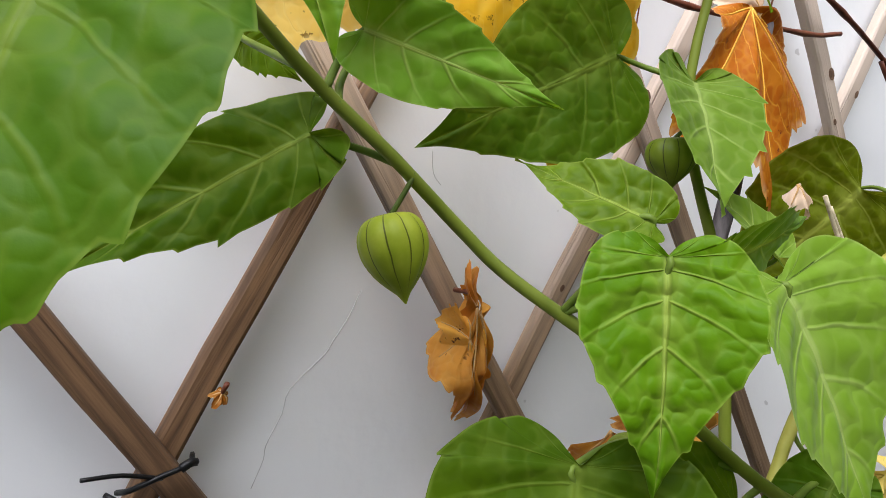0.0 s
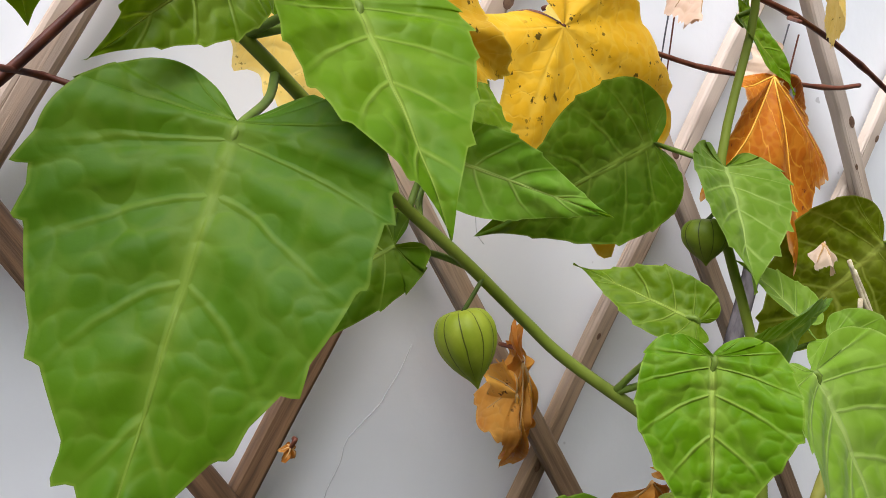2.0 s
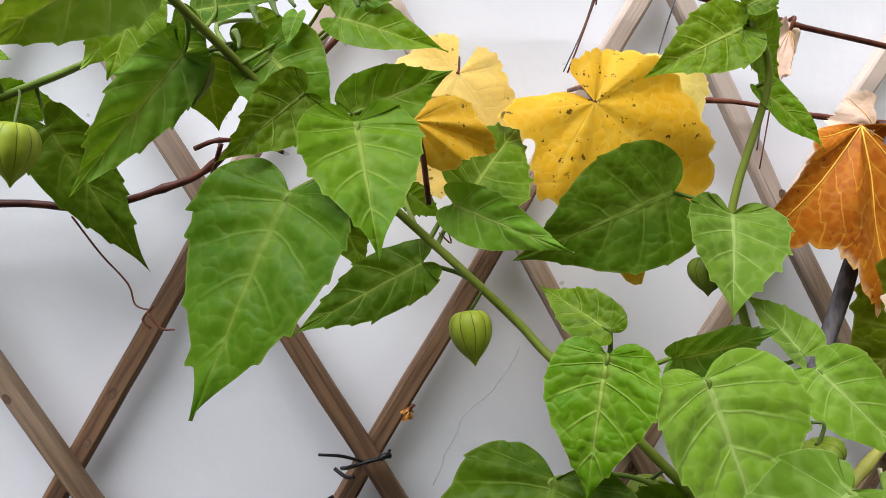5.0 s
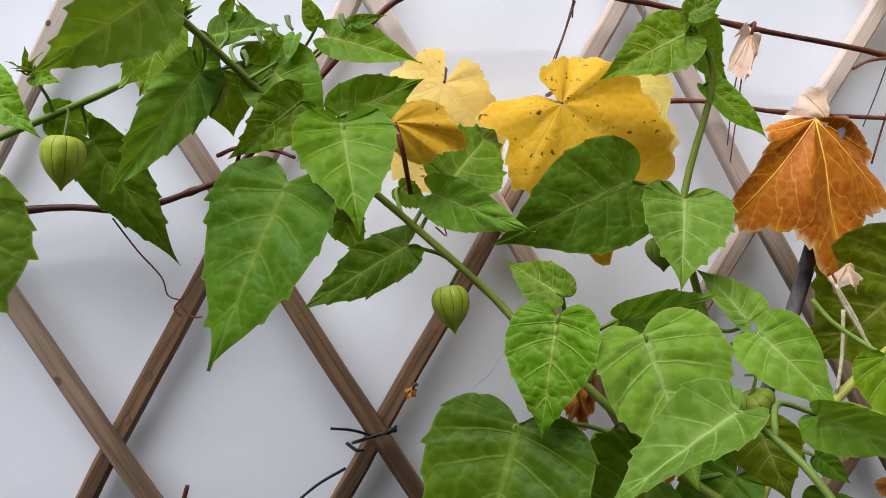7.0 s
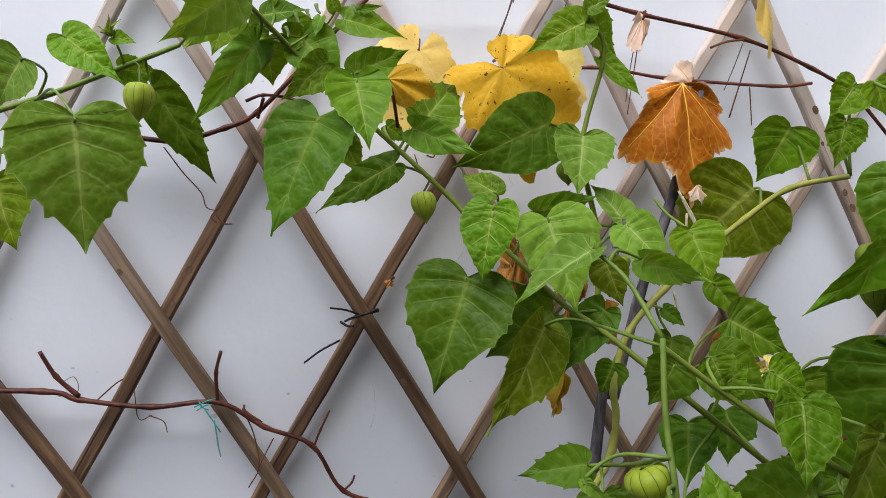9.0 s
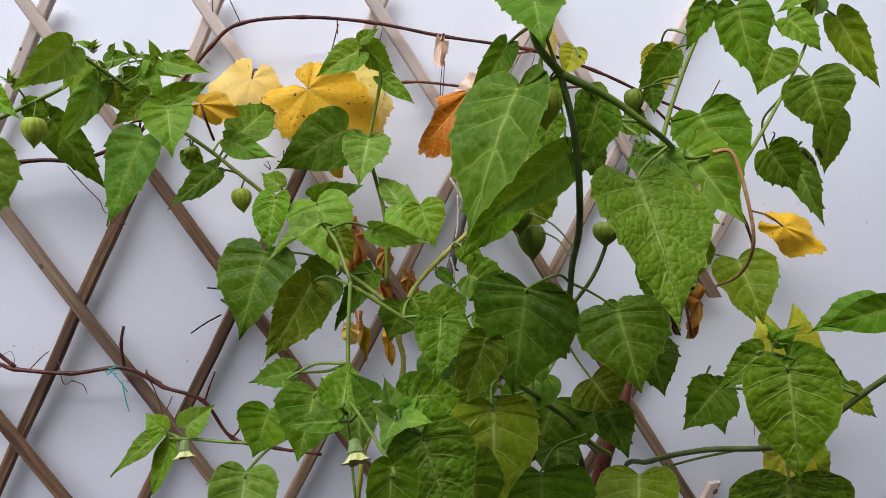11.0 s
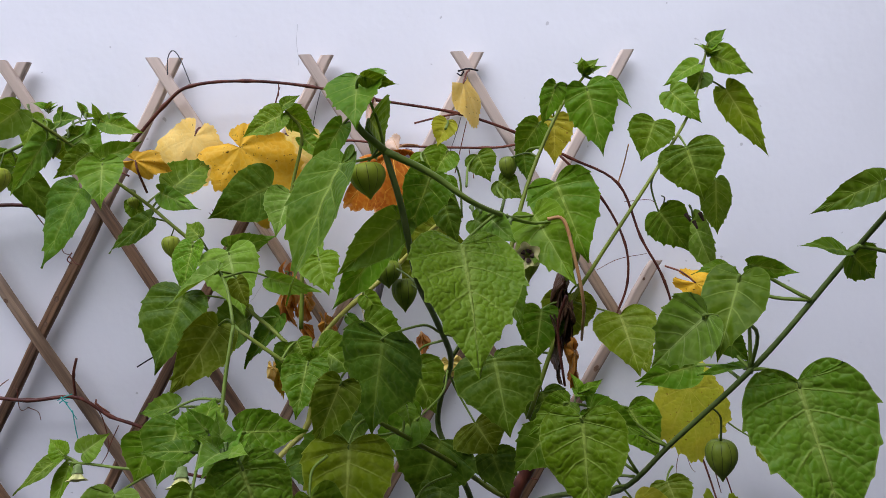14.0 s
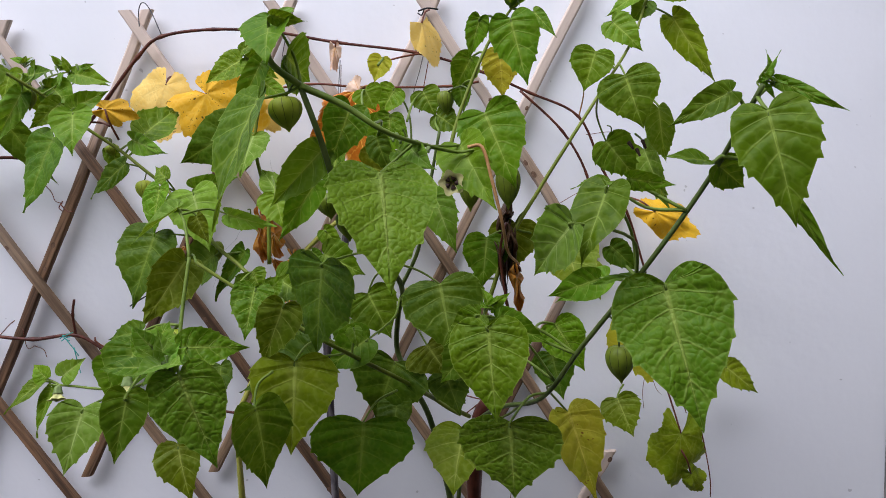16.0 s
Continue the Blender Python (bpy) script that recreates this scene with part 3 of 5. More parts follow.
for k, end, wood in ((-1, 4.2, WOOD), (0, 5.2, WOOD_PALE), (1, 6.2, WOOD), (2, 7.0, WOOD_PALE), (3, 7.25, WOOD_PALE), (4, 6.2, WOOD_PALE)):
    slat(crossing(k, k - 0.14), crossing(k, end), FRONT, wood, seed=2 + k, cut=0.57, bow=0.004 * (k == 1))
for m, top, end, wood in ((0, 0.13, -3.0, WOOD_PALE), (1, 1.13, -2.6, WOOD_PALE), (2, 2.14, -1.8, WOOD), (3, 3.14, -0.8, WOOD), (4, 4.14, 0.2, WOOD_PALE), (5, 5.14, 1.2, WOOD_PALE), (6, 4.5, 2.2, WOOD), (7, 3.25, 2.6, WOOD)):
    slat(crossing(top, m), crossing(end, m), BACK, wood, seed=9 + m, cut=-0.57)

# ---------------------------------------------------------------- the fruiting plant
plant = thing("cape_gooseberry", "tall leafy fruiting plant with green papery lanterns, leaning on a trellis", "plant")
vine = thing("grapevine", "bare brown grapevine canes with a few yellow and rust leaves", "vine")

# long stem that arches from the upper end down to the main fork
child("stem", tube_mesh("stem", [(-0.022, 0.175, 1.538), (-0.017, 0.181, 1.533), (0.008, 0.204, 1.507), (0.038, 0.204, 1.478), (0.076, 0.216, 1.443), (0.101, 0.214, 1.42), (0.124, 0.214, 1.398), (0.137, 0.206, 1.384), (0.164, 0.182, 1.36), (0.202, 0.162, 1.323), (0.23, 0.144, 1.304), (0.292, 0.107, 1.254), (0.351, 0.11, 1.206), (0.402, 0.138, 1.166), (0.448, 0.153, 1.121), (0.466, 0.155, 1.108)], 0.0017, 0.0024, STEM, ridge=0.06), plant)
child("stem", tube_mesh("stem", [(0.49, 0.27, 0.0), (0.455, 0.13, 0.9), (0.474, 0.15, 1.08), (0.488, 0.1, 1.125), (0.512, 0.035, 1.165), (0.544, -0.037, 1.201), (0.572, -0.085, 1.26), (0.609, -0.136, 1.33), (0.647, -0.159, 1.393), (0.66, -0.207, 1.447)], 0.0028, 0.0015, STEM_DARK, ridge=0.05), plant)
child("stem", tube_mesh("stem", [(0.49, 0.22, 0.0), (0.485, 0.2, 0.6), (0.45, 0.145, 0.98), (0.433, 0.142, 1.1), (0.416, 0.141, 1.149), (0.398, 0.157, 1.189), (0.404, 0.14, 1.235), (0.414, 0.11, 1.276), (0.4, 0.03, 1.335), (0.388, -0.044, 1.38), (0.38, -0.07, 1.436), (0.37, -0.077, 1.477)], 0.0038, 0.0023, STEM_DARK), plant)
child("stem", tube_mesh("stem", [(0.37, -0.077, 1.477), (0.402, -0.076, 1.46), (0.435, -0.069, 1.436), (0.48, -0.002, 1.418), (0.5, 0.0, 1.418)], 0.0029, 0.0011, STEM_LIGHT), plant)
child("stem", tube_mesh("stem", [(0.37, -0.077, 1.477), (0.352, -0.09, 1.497), (0.354, -0.078, 1.529)], 0.0029, 0.0018, STEM_LIGHT), plant)
child("stem", tube_mesh("stem", [(0.414, 0.11, 1.276), (0.437, 0.089, 1.319), (0.452, 0.075, 1.375), (0.468, 0.065, 1.436)], 0.0021, 0.0015, STEM_DARK), plant)
child("stem", tube_mesh("stem", [(0.214, -0.011, 1.242), (0.217, -0.007, 1.26), (0.218, 0.012, 1.295), (0.222, 0.03, 1.335)], 0.0019, 0.0017, STEM_LIGHT), plant)
child("stem", tube_mesh("stem", [(0.222, 0.03, 1.335), (0.21, 0.058, 1.364), (0.196, 0.08, 1.378), (0.187, 0.097, 1.383)], 0.0016, 0.0011, STEM_LIGHT), plant)
child("stem", tube_mesh("stem", [(0.225, 0.038, 1.328), (0.262, 0.036, 1.3), (0.305, 0.03, 1.27), (0.352, 0.029, 1.239), (0.382, 0.06, 1.207), (0.409, 0.093, 1.176), (0.44, 0.16, 1.125), (0.474, 0.234, 1.071)], 0.0017, 0.0028, STEM), plant)

# back upright stem, olive stem and right hand shoots
child("stem", tube_mesh("stem", [(0.245, 0.206, 1.293), (0.247, 0.218, 1.366), (0.236, 0.233, 1.439), (0.253, 0.235, 1.514), (0.238, 0.228, 1.541)], 0.0026, 0.0016, STEM), plant)
child("stem", tube_mesh("stem", [(0.432, 0.169, 1.417), (0.404, 0.202, 1.405), (0.376, 0.218, 1.378), (0.347, 0.224, 1.351), (0.306, 0.213, 1.32), (0.271, 0.202, 1.286), (0.254, 0.186, 1.246), (0.253, 0.181, 1.193), (0.197, 0.146, 1.012), (0.23, 0.26, 0.0)], 0.0022, 0.0034, STEM_OLIVE, knots=0.25), plant)
child("stem", tube_mesh("stem", [(0.49, 0.109, 1.211), (0.531, 0.123, 1.311), (0.565, 0.128, 1.364), (0.606, 0.134, 1.421), (0.642, 0.149, 1.468), (0.686, 0.182, 1.525), (0.711, 0.207, 1.586), (0.716, 0.21, 1.607)], 0.0024, 0.0012, STEM), plant)
child("stem", tube_mesh("stem", [(0.465, 0.031, 1.378), (0.487, 0.049, 1.447), (0.519, 0.064, 1.513), (0.544, 0.065, 1.545)], 0.0022, 0.0012, STEM), plant)
child("stem", tube_mesh("stem", [(-0.348, 0.355, 1.453), (-0.236, 0.335, 1.482), (-0.138, 0.326, 1.517), (-0.104, 0.311, 1.527)], 0.003, 0.002, STEM_LIGHT), plant)
child("stem", tube_mesh("stem", [(0.217, -0.007, 1.26), (0.188, 0.012, 1.23), (0.158, 0.012, 1.215), (0.126, 0.016, 1.214), (0.089, 0.023, 1.217), (0.068, 0.026, 1.218)], 0.0016, 0.0011, STEM_LIGHT), plant)

# leaves of the upper middle
leaf(plant, (0.024, 0.173, 1.462), (-0.012, 0.143, 1.383), 0.76, face=(-0.34, -0.82, 0.46), stem=(0.040, 0.205, 1.476), kind='dark', fold=10)
leaf(plant, (0.05, 0.174, 1.489), (0.059, 0.141, 1.441), 0.78, face=(0.06, -0.82, 0.56), stem=(0.032, 0.204, 1.484), kind='green')
leaf(plant, (0.049, 0.175, 1.492), (0.09, 0.181, 1.511), 0.59, face=(0.13, -0.99, 0.06), stem=(0.032, 0.204, 1.484), kind='green')
leaf(plant, (0.029, 0.189, 1.501), (-0.001, 0.168, 1.473), 0.6, face=(0.56, -0.83, 0.02), stem=(0.016, 0.204, 1.499), kind='young')
leaf(plant, (0.093, 0.216, 1.454), (0.142, 0.19, 1.434), 0.47, face=(-0.49, -0.87, -0.04), stem=(0.082, 0.216, 1.438), kind='soft')
leaf(plant, (0.103, 0.228, 1.46), (0.137, 0.272, 1.497), 0.71, face=(0.38, -0.75, 0.54), stem=(0.085, 0.215, 1.434), kind='green')
leaf(plant, (0.212, 0.249, 1.458), (0.129, 0.25, 1.422), 0.74, face=(-0.06, -0.99, 0.09), stem=(0.238, 0.234, 1.448), kind='dark', fold=6)
leaf(plant, (0.236, 0.231, 1.448), (0.223, 0.197, 1.403), 0.87, face=(0, -0.8, 0.6), stem=(0.236, 0.233, 1.439), kind='soft')
leaf(plant, (0.079, 0.22, 1.426), (0.01, 0.242, 1.387), 0.37, face=(-0.45, -0.83, 0.33), stem=(0.103, 0.214, 1.418), kind='green', fold=6)
leaf(plant, (0.147, 0.155, 1.399), (0.135, 0.14, 1.345), 0.77, face=(-0.42, -0.85, 0.32), stem=(0.148, 0.196, 1.374), kind='young', fold=10)
leaf(plant, (0.151, 0.164, 1.406), (0.127, 0.192, 1.422), 0.56, face=(-0.35, -0.69, 0.63), stem=(0.148, 0.196, 1.374), kind='young')
leaf(plant, (0.185, 0.15, 1.39), (0.204, 0.123, 1.327), 0.85, face=(0.06, -0.91, 0.4), stem=(0.167, 0.181, 1.357), kind='soft')
leaf(plant, (0.18, 0.167, 1.393), (0.231, 0.17, 1.401), 0.62, stem=(0.163, 0.183, 1.361), roll=-40, kind='soft')
leaf(plant, (0.262, 0.195, 1.378), (0.289, 0.162, 1.345), 0.70, face=(-0.41, -0.79, 0.46), stem=(0.247, 0.216, 1.357), kind='soft')
leaf(plant, (0.263, 0.206, 1.381), (0.243, 0.224, 1.41), 0.8, stem=(0.246, 0.219, 1.376), roll=-20, kind='soft')
leaf(plant, (0.13, 0.163, 1.345), (0.1, 0.135, 1.266), 0.90, face=(-0.23, -0.88, 0.41), stem=(0.199, 0.164, 1.326), kind='dark', fold=8)
leaf(plant, (0.195, 0.163, 1.315), (0.143, 0.165, 1.282), 0.95, stem=(0.203, 0.161, 1.322), roll=-20, kind='dark')
leaf(plant, (0.196, 0.08, 1.378), (0.142, 0.072, 1.349), 0.5, stem=(0.201, 0.072, 1.375), roll=-50, kind='soft', fold=25)
leaf(plant, (0.178, 0.123, 1.317), (0.136, 0.086, 1.253), 0.60, face=(0.52, -0.84, 0.16), stem=(0.225, 0.038, 1.328), kind='old', fold=20)
leaf(plant, (0.209, 0.092, 1.368), (0.22, 0.086, 1.339), 0.8, stem=(0.196, 0.08, 1.378), roll=-25, kind='old')
leaf(plant, (0.238, 0.102, 1.367), (0.288, 0.1, 1.349), 0.45, stem=(0.203, 0.069, 1.373), roll=-40, kind='soft')
leaf(plant, (0.234, 0.228, 1.538), (0.185, 0.223, 1.515), 0.66, face=(-0.05, -0.96, 0.29), stem=(0.24, 0.229, 1.538), kind='young')
leaf(plant, (0.238, 0.231, 1.541), (0.27, 0.25, 1.515), 0.67, face=(0.45, -0.89, -0.08), stem=(0.243, 0.23, 1.535), kind='young')
leaf(plant, (0.252, 0.242, 1.512), (0.289, 0.236, 1.481), 0.46, face=(0.15, -0.93, 0.35), stem=(0.253, 0.235, 1.514), kind='young')
leaf(plant, (0.235, 0.226, 1.548), (0.255, 0.224, 1.559), 0.7, stem=(0.24, 0.229, 1.538), kind='young')

# leaves of the left shoot and upper left
leaf(plant, (-0.02, 0.197, 1.517), (-0.074, 0.206, 1.456), 0.34, face=(0.13, -0.96, -0.24), stem=(-0.015, 0.183, 1.531), kind='soft', fold=20)
leaf(plant, (-0.135, 0.33, 1.493), (-0.086, 0.344, 1.402), 0.41, face=(0.22, -0.98, -0.04), stem=(-0.138, 0.326, 1.517), kind='dark')
leaf(plant, (-0.028, 0.166, 1.547), (-0.073, 0.143, 1.507), 0.58, face=(0.61, -0.74, -0.29), stem=(-0.020, 0.177, 1.536), kind='soft')
leaf(plant, (-0.144, 0.177, 1.463), (-0.141, 0.17, 1.366), 0.88, face=(0.4, -0.91, 0.08), stem=(-0.236, 0.335, 1.482), kind='soft', fold=8)
leaf(plant, (-0.229, 0.235, 1.415), (-0.218, 0.228, 1.36), 1.1, stem=(-0.266, 0.295, 1.454), roll=-10, kind='old')
leaf(plant, (-0.22, 0.28, 1.511), (-0.254, 0.294, 1.474), 0.95, stem=(-0.236, 0.335, 1.482), roll=0, kind='soft')
leaf(plant, (-0.195, 0.299, 1.532), (-0.146, 0.283, 1.494), 0.6, stem=(-0.182, 0.33, 1.501), roll=5, kind='young')
leaf(plant, (-0.065, 0.277, 1.549), (-0.091, 0.272, 1.519), 0.70, face=(0.38, -0.91, -0.17), stem=(-0.104, 0.311, 1.527), kind='soft')
leaf(plant, (-0.019, 0.228, 1.522), (-0.015, 0.233, 1.487), 1.05, face=(0.22, -0.97, -0.13), stem=(0.008, 0.204, 1.507), kind='young')
leaf(plant, (-0.004, 0.282, 1.547), (0.029, 0.314, 1.528), 0.34, face=(0.63, -0.75, -0.19), stem=(0.002, 0.199, 1.513), kind='soft')
leaf(plant, (0.027, 0.207, 1.51), (0.039, 0.205, 1.496), 0.85, stem=(0.020, 0.204, 1.495), kind='young')
leaf(plant, (0.037, 0.268, 1.447), (0.051, 0.263, 1.415), 0.75, stem=(0.058, 0.210, 1.459), roll=-20, kind='green')
leaf(plant, (0.074, 0.275, 1.457), (0.093, 0.271, 1.443), 0.7, stem=(0.076, 0.216, 1.443), roll=-20, kind='dark')
sprig(plant, (-0.045, 0.25, 1.556), (0.2, -0.2, 1), 0.017, 3, count=5, buds=4)
sprig(plant, (-0.01, 0.265, 1.552), (0.5, -0.2, 1), 0.018, 4, count=5, buds=5)
sprig(plant, (-0.16, 0.306, 1.535), (-0.4, -0.3, 1), 0.015, 5, count=5)
leaf(plant, (-0.157, 0.306, 1.532), (-0.135, 0.293, 1.527), 0.5, stem=(-0.157, 0.328, 1.51), kind='young')
leaf(plant, (-0.162, 0.331, 1.508), (-0.129, 0.346, 1.504), 0.75, face=(0.41, -0.91, -0.12), stem=(-0.148, 0.327, 1.514), kind='young')

# husks
husk(plant, (0.1, 0.216, 1.403), (0.103, 0.209, 1.379), 0.0099, stem=(0.106, 0.214, 1.416), seed=1, label='green papery lantern fruit husk with dark ribs')
husk(plant, (-0.133, 0.289, 1.492), (-0.136, 0.286, 1.459), 0.0125, stem=(-0.148, 0.327, 1.514), seed=2)
husk(plant, (-0.017, 0.206, 1.519), (-0.019, 0.205, 1.496), 0.0075, stem=(0.002, 0.199, 1.513), mat=HUSK_OLIVE, seed=3)
husk(plant, (0.223, 0.228, 1.426), (0.223, 0.226, 1.407), 0.0095, stem=(0.236, 0.232, 1.43), mat=HUSK_OLIVE, seed=4)
husk(plant, (0.184, 0.197, 1.326), (0.184, 0.193, 1.299), 0.0106, stem=(0.182, 0.172, 1.342), mat=HUSK_OLIVE, seed=5)
husk(plant, (0.242, 0.162, 1.356), (0.248, 0.16, 1.343), 0.0095, stem=(0.24, 0.164, 1.365), mat=HUSK_OLIVE, seed=6)
husk(plant, (0.039, 0.268, 1.45), (0.043, 0.266, 1.436), 0.0084, stem=(0.038, 0.258, 1.458), seed=7)
husk(plant, (0.356, -0.078, 1.468), (0.359, -0.081, 1.443), 0.0125, stem=(0.368, -0.078, 1.479), seed=8)
husk(plant, (0.373, 0.057, 1.366), (0.373, 0.054, 1.336), 0.0115, stem=(0.398, 0.019, 1.342), mat=HUSK_OLIVE, seed=10)
husk(plant, (0.598, -0.103, 1.265), (0.598, -0.107, 1.237), 0.0105, stem=(0.589, -0.108, 1.292), mat=HUSK_OLIVE, seed=11)
husk(plant, (0.475, 0.096, 1.475), (0.476, 0.093, 1.452), 0.0084, stem=(0.499, 0.055, 1.473), mat=HUSK_OLIVE, seed=12)

# leaves of the middle and the near front
leaf(plant, (0.423, -0.061, 1.407), (0.432, -0.122, 1.325), 0.82, face=(0.2, -0.77, 0.6), stem=(0.452, -0.044, 1.429), kind='quilted', fold=8)
leaf(plant, (0.341, -0.09, 1.469), (0.295, -0.116, 1.379), 0.65, face=(-0.66, -0.56, 0.5), stem=(0.370, -0.077, 1.477), kind='green', fold=8)
leaf(plant, (0.402, -0.047, 1.46), (0.383, -0.063, 1.414), 0.72, face=(0.34, -0.93, 0.18), stem=(0.390, -0.076, 1.467), kind='young')
leaf(plant, (0.357, -0.004, 1.327), (0.34, -0.005, 1.241), 1.03, face=(-0.6, -0.79, 0.13), stem=(0.404, 0.055, 1.316), kind='dark', fold=6)
leaf(plant, (0.5, -0.109, 1.289), (0.5, -0.129, 1.219), 0.82, face=(-0.22, -0.94, 0.26), stem=(0.554, -0.054, 1.222), kind='young', fold=8)
leaf(plant, (0.456, 0.092, 1.28), (0.466, 0.057, 1.212), 1.11, face=(-0.14, -0.89, 0.43), stem=(0.404, 0.055, 1.316), kind='green', fold=5)
leaf(plant, (0.611, -0.179, 1.33), (0.622, -0.219, 1.247), 0.77, face=(-0.22, -0.89, 0.4), stem=(0.606, -0.131, 1.324), kind='quilted', fold=10)
leaf(plant, (0.578, -0.178, 1.393), (0.555, -0.201, 1.35), 0.66, face=(-0.35, -0.73, 0.58), stem=(0.606, -0.131, 1.324), kind='green')
leaf(plant, (0.666, 0.145, 1.481), (0.682, 0.137, 1.424), 1.09, face=(-0.31, -0.95, 0.05), stem=(0.664, 0.165, 1.496), kind='green')
leaf(plant, (0.64, 0.166, 1.51), (0.625, 0.166, 1.468), 1.08, face=(-0.29, -0.95, 0.11), stem=(0.659, 0.161, 1.489), kind='green')
leaf(plant, (0.661, 0.18, 1.542), (0.691, 0.164, 1.508), 0.75, stem=(0.69, 0.185, 1.532), roll=-5, kind='green')
leaf(plant, (0.74, 0.222, 1.547), (0.783, 0.208, 1.469), 0.39, face=(-0.39, -0.92, -0.05), stem=(0.7, 0.196, 1.558), kind='old')
leaf(plant, (0.54, 0.04, 1.532), (0.552, 0.028, 1.471), 0.71, face=(-0.04, -0.98, 0.19), stem=(0.535, 0.065, 1.535), kind='green')
leaf(plant, (0.513, 0.035, 1.534), (0.5, 0.043, 1.499), 0.55, face=(-0.24, -0.96, -0.13), stem=(0.531, 0.066, 1.532), kind='green')
leaf(plant, (0.354, -0.078, 1.529), (0.352, -0.11, 1.494), 0.91, face=(-0.26, -0.71, 0.66), stem=(0.371, -0.076, 1.472), kind='green')
leaf(plant, (0.359, -0.097, 1.526), (0.383, -0.089, 1.52), 0.5, stem=(0.353, -0.084, 1.514), roll=-55, kind='young')
leaf(plant, (0.36, -0.07, 1.5), (0.369, -0.026, 1.483), 1.0, stem=(0.370, -0.077, 1.477), roll=-10, kind='green')
leaf(plant, (0.339, -0.066, 1.497), (0.309, -0.066, 1.452), 0.34, face=(-0.01, -1, 0.01), stem=(0.353, -0.087, 1.506), kind='green', fold=15)
leaf(plant, (0.595, 0.145, 1.307), (0.606, 0.109, 1.252), 1.0, stem=(0.54, 0.125, 1.327), roll=-5, kind='old')
leaf(plant, (0.512, 0.045, 1.45), (0.536, 0.022, 1.38), 0.80, face=(-0.07, -0.95, 0.29), stem=(0.49, 0.059, 1.447), kind='green')
leaf(plant, (0.291, 0.003, 1.307), (0.283, -0.023, 1.266), 0.81, face=(0.08, -0.84, 0.53), stem=(0.261, 0.036, 1.301), kind='young')
leaf(plant, (0.322, -0.019, 1.295), (0.298, -0.027, 1.241), 0.66, face=(0.26, -0.97, 0.03), stem=(0.295, 0.031, 1.277), kind='old')
leaf(plant, (0.269, -0.127, 1.272), (0.29, -0.132, 1.197), 0.71, face=(0.28, -0.95, 0.14), stem=(0.245, -0.079, 1.259), kind='quilted', fold=8)
leaf(plant, (0.325, -0.015, 1.24), (0.32, -0.041, 1.161), 0.94, face=(0.35, -0.9, 0.28), stem=(0.339, 0.029, 1.247), kind='old', fold=6)
vine_leaf(vine, (0.706, 0.25, 1.192), (0.716, 0.235, 1.1), 0.062, kind='lime', seed=42, stem=(0.7, 0.345, 1.215), cup=0.15, ripple=0.03, puff=0.01, crumple=0.06, lobes=0.8, basal=0.5, span=(-140, 140))
vine_leaf(vine, (0.742, 0.32, 1.31), (0.802, 0.31, 1.277), 0.032, kind='yellow', seed=41, stem=(0.712, 0.35, 1.33), cup=0.3, ripple=0.06, puff=0.01, crumple=0.2, lobes=1.2)
leaf(plant, (0.575, 0.029, 1.158), (0.599, 0.009, 1.073), 0.62, stem=(0.552, -0.050, 1.218), roll=20, kind='lime')
leaf(plant, (0.656, -0.222, 1.433), (0.663, -0.244, 1.372), 0.66, face=(-0.32, -0.9, 0.29), stem=(0.659, -0.202, 1.441), kind='green')
leaf(plant, (0.646, -0.199, 1.445), (0.612, -0.189, 1.428), 0.45, face=(-0.36, -0.92, 0.18), stem=(0.656, -0.194, 1.432), kind='green')
leaf(plant, (0.676, -0.191, 1.449), (0.705, -0.214, 1.429), 0.22, stem=(0.659, -0.202, 1.441), roll=-30, kind='young')
leaf(plant, (0.684, -0.178, 1.389), (0.71, -0.198, 1.331), 0.17, stem=(0.650, -0.171, 1.407), roll=-50, kind='green')
leaf(plant, (0.639, -0.176, 1.405), (0.608, -0.186, 1.412), 0.45, stem=(0.650, -0.171, 1.407), roll=-40, kind='green')
leaf(plant, (0.649, -0.166, 1.402), (0.671, -0.158, 1.384), 0.8, stem=(0.650, -0.171, 1.407), roll=-20, kind='green')
leaf(plant, (0.554, -0.192, 1.374), (0.528, -0.164, 1.337), 0.72, face=(-0.77, -0.63, 0.08), stem=(0.606, -0.131, 1.324), kind='soft')
leaf(plant, (0.603, -0.043, 1.305), (0.559, -0.034, 1.286), 0.6, stem=(0.611, -0.094, 1.318), roll=-30, kind='green')
leaf(plant, (0.585, -0.146, 1.394), (0.559, -0.156, 1.394), 0.4, stem=(0.634, -0.151, 1.372), roll=-40, kind='young')
leaf(plant, (0.598, -0.146, 1.395), (0.63, -0.147, 1.388), 0.45, stem=(0.634, -0.151, 1.372), roll=-30, kind='young')

# more leaves of the middle
leaf(plant, (0.283, 0.128, 1.383), (0.294, 0.11, 1.346), 0.95, stem=(0.272, 0.164, 1.401), kind='green')
leaf(plant, (0.354, 0.014, 1.398), (0.308, 0.027, 1.343), 0.40, face=(-0.08, -0.98, -0.16), stem=(0.382, -0.063, 1.422), kind='green')
leaf(plant, (0.371, 0.046, 1.427), (0.359, 0.041, 1.373), 0.72, stem=(0.382, -0.063, 1.422), face=(-0.6, -0.7, 0.4), kind='green')
leaf(plant, (0.379, -0.061, 1.428), (0.323, -0.039, 1.382), 0.42, face=(-0.22, -0.96, -0.18), stem=(0.384, -0.058, 1.409), kind='soft', fold=25)
leaf(plant, (0.412, 0.021, 1.435), (0.422, 0.016, 1.399), 0.65, stem=(0.422, -0.072, 1.445), kind='dark', roll=-25)
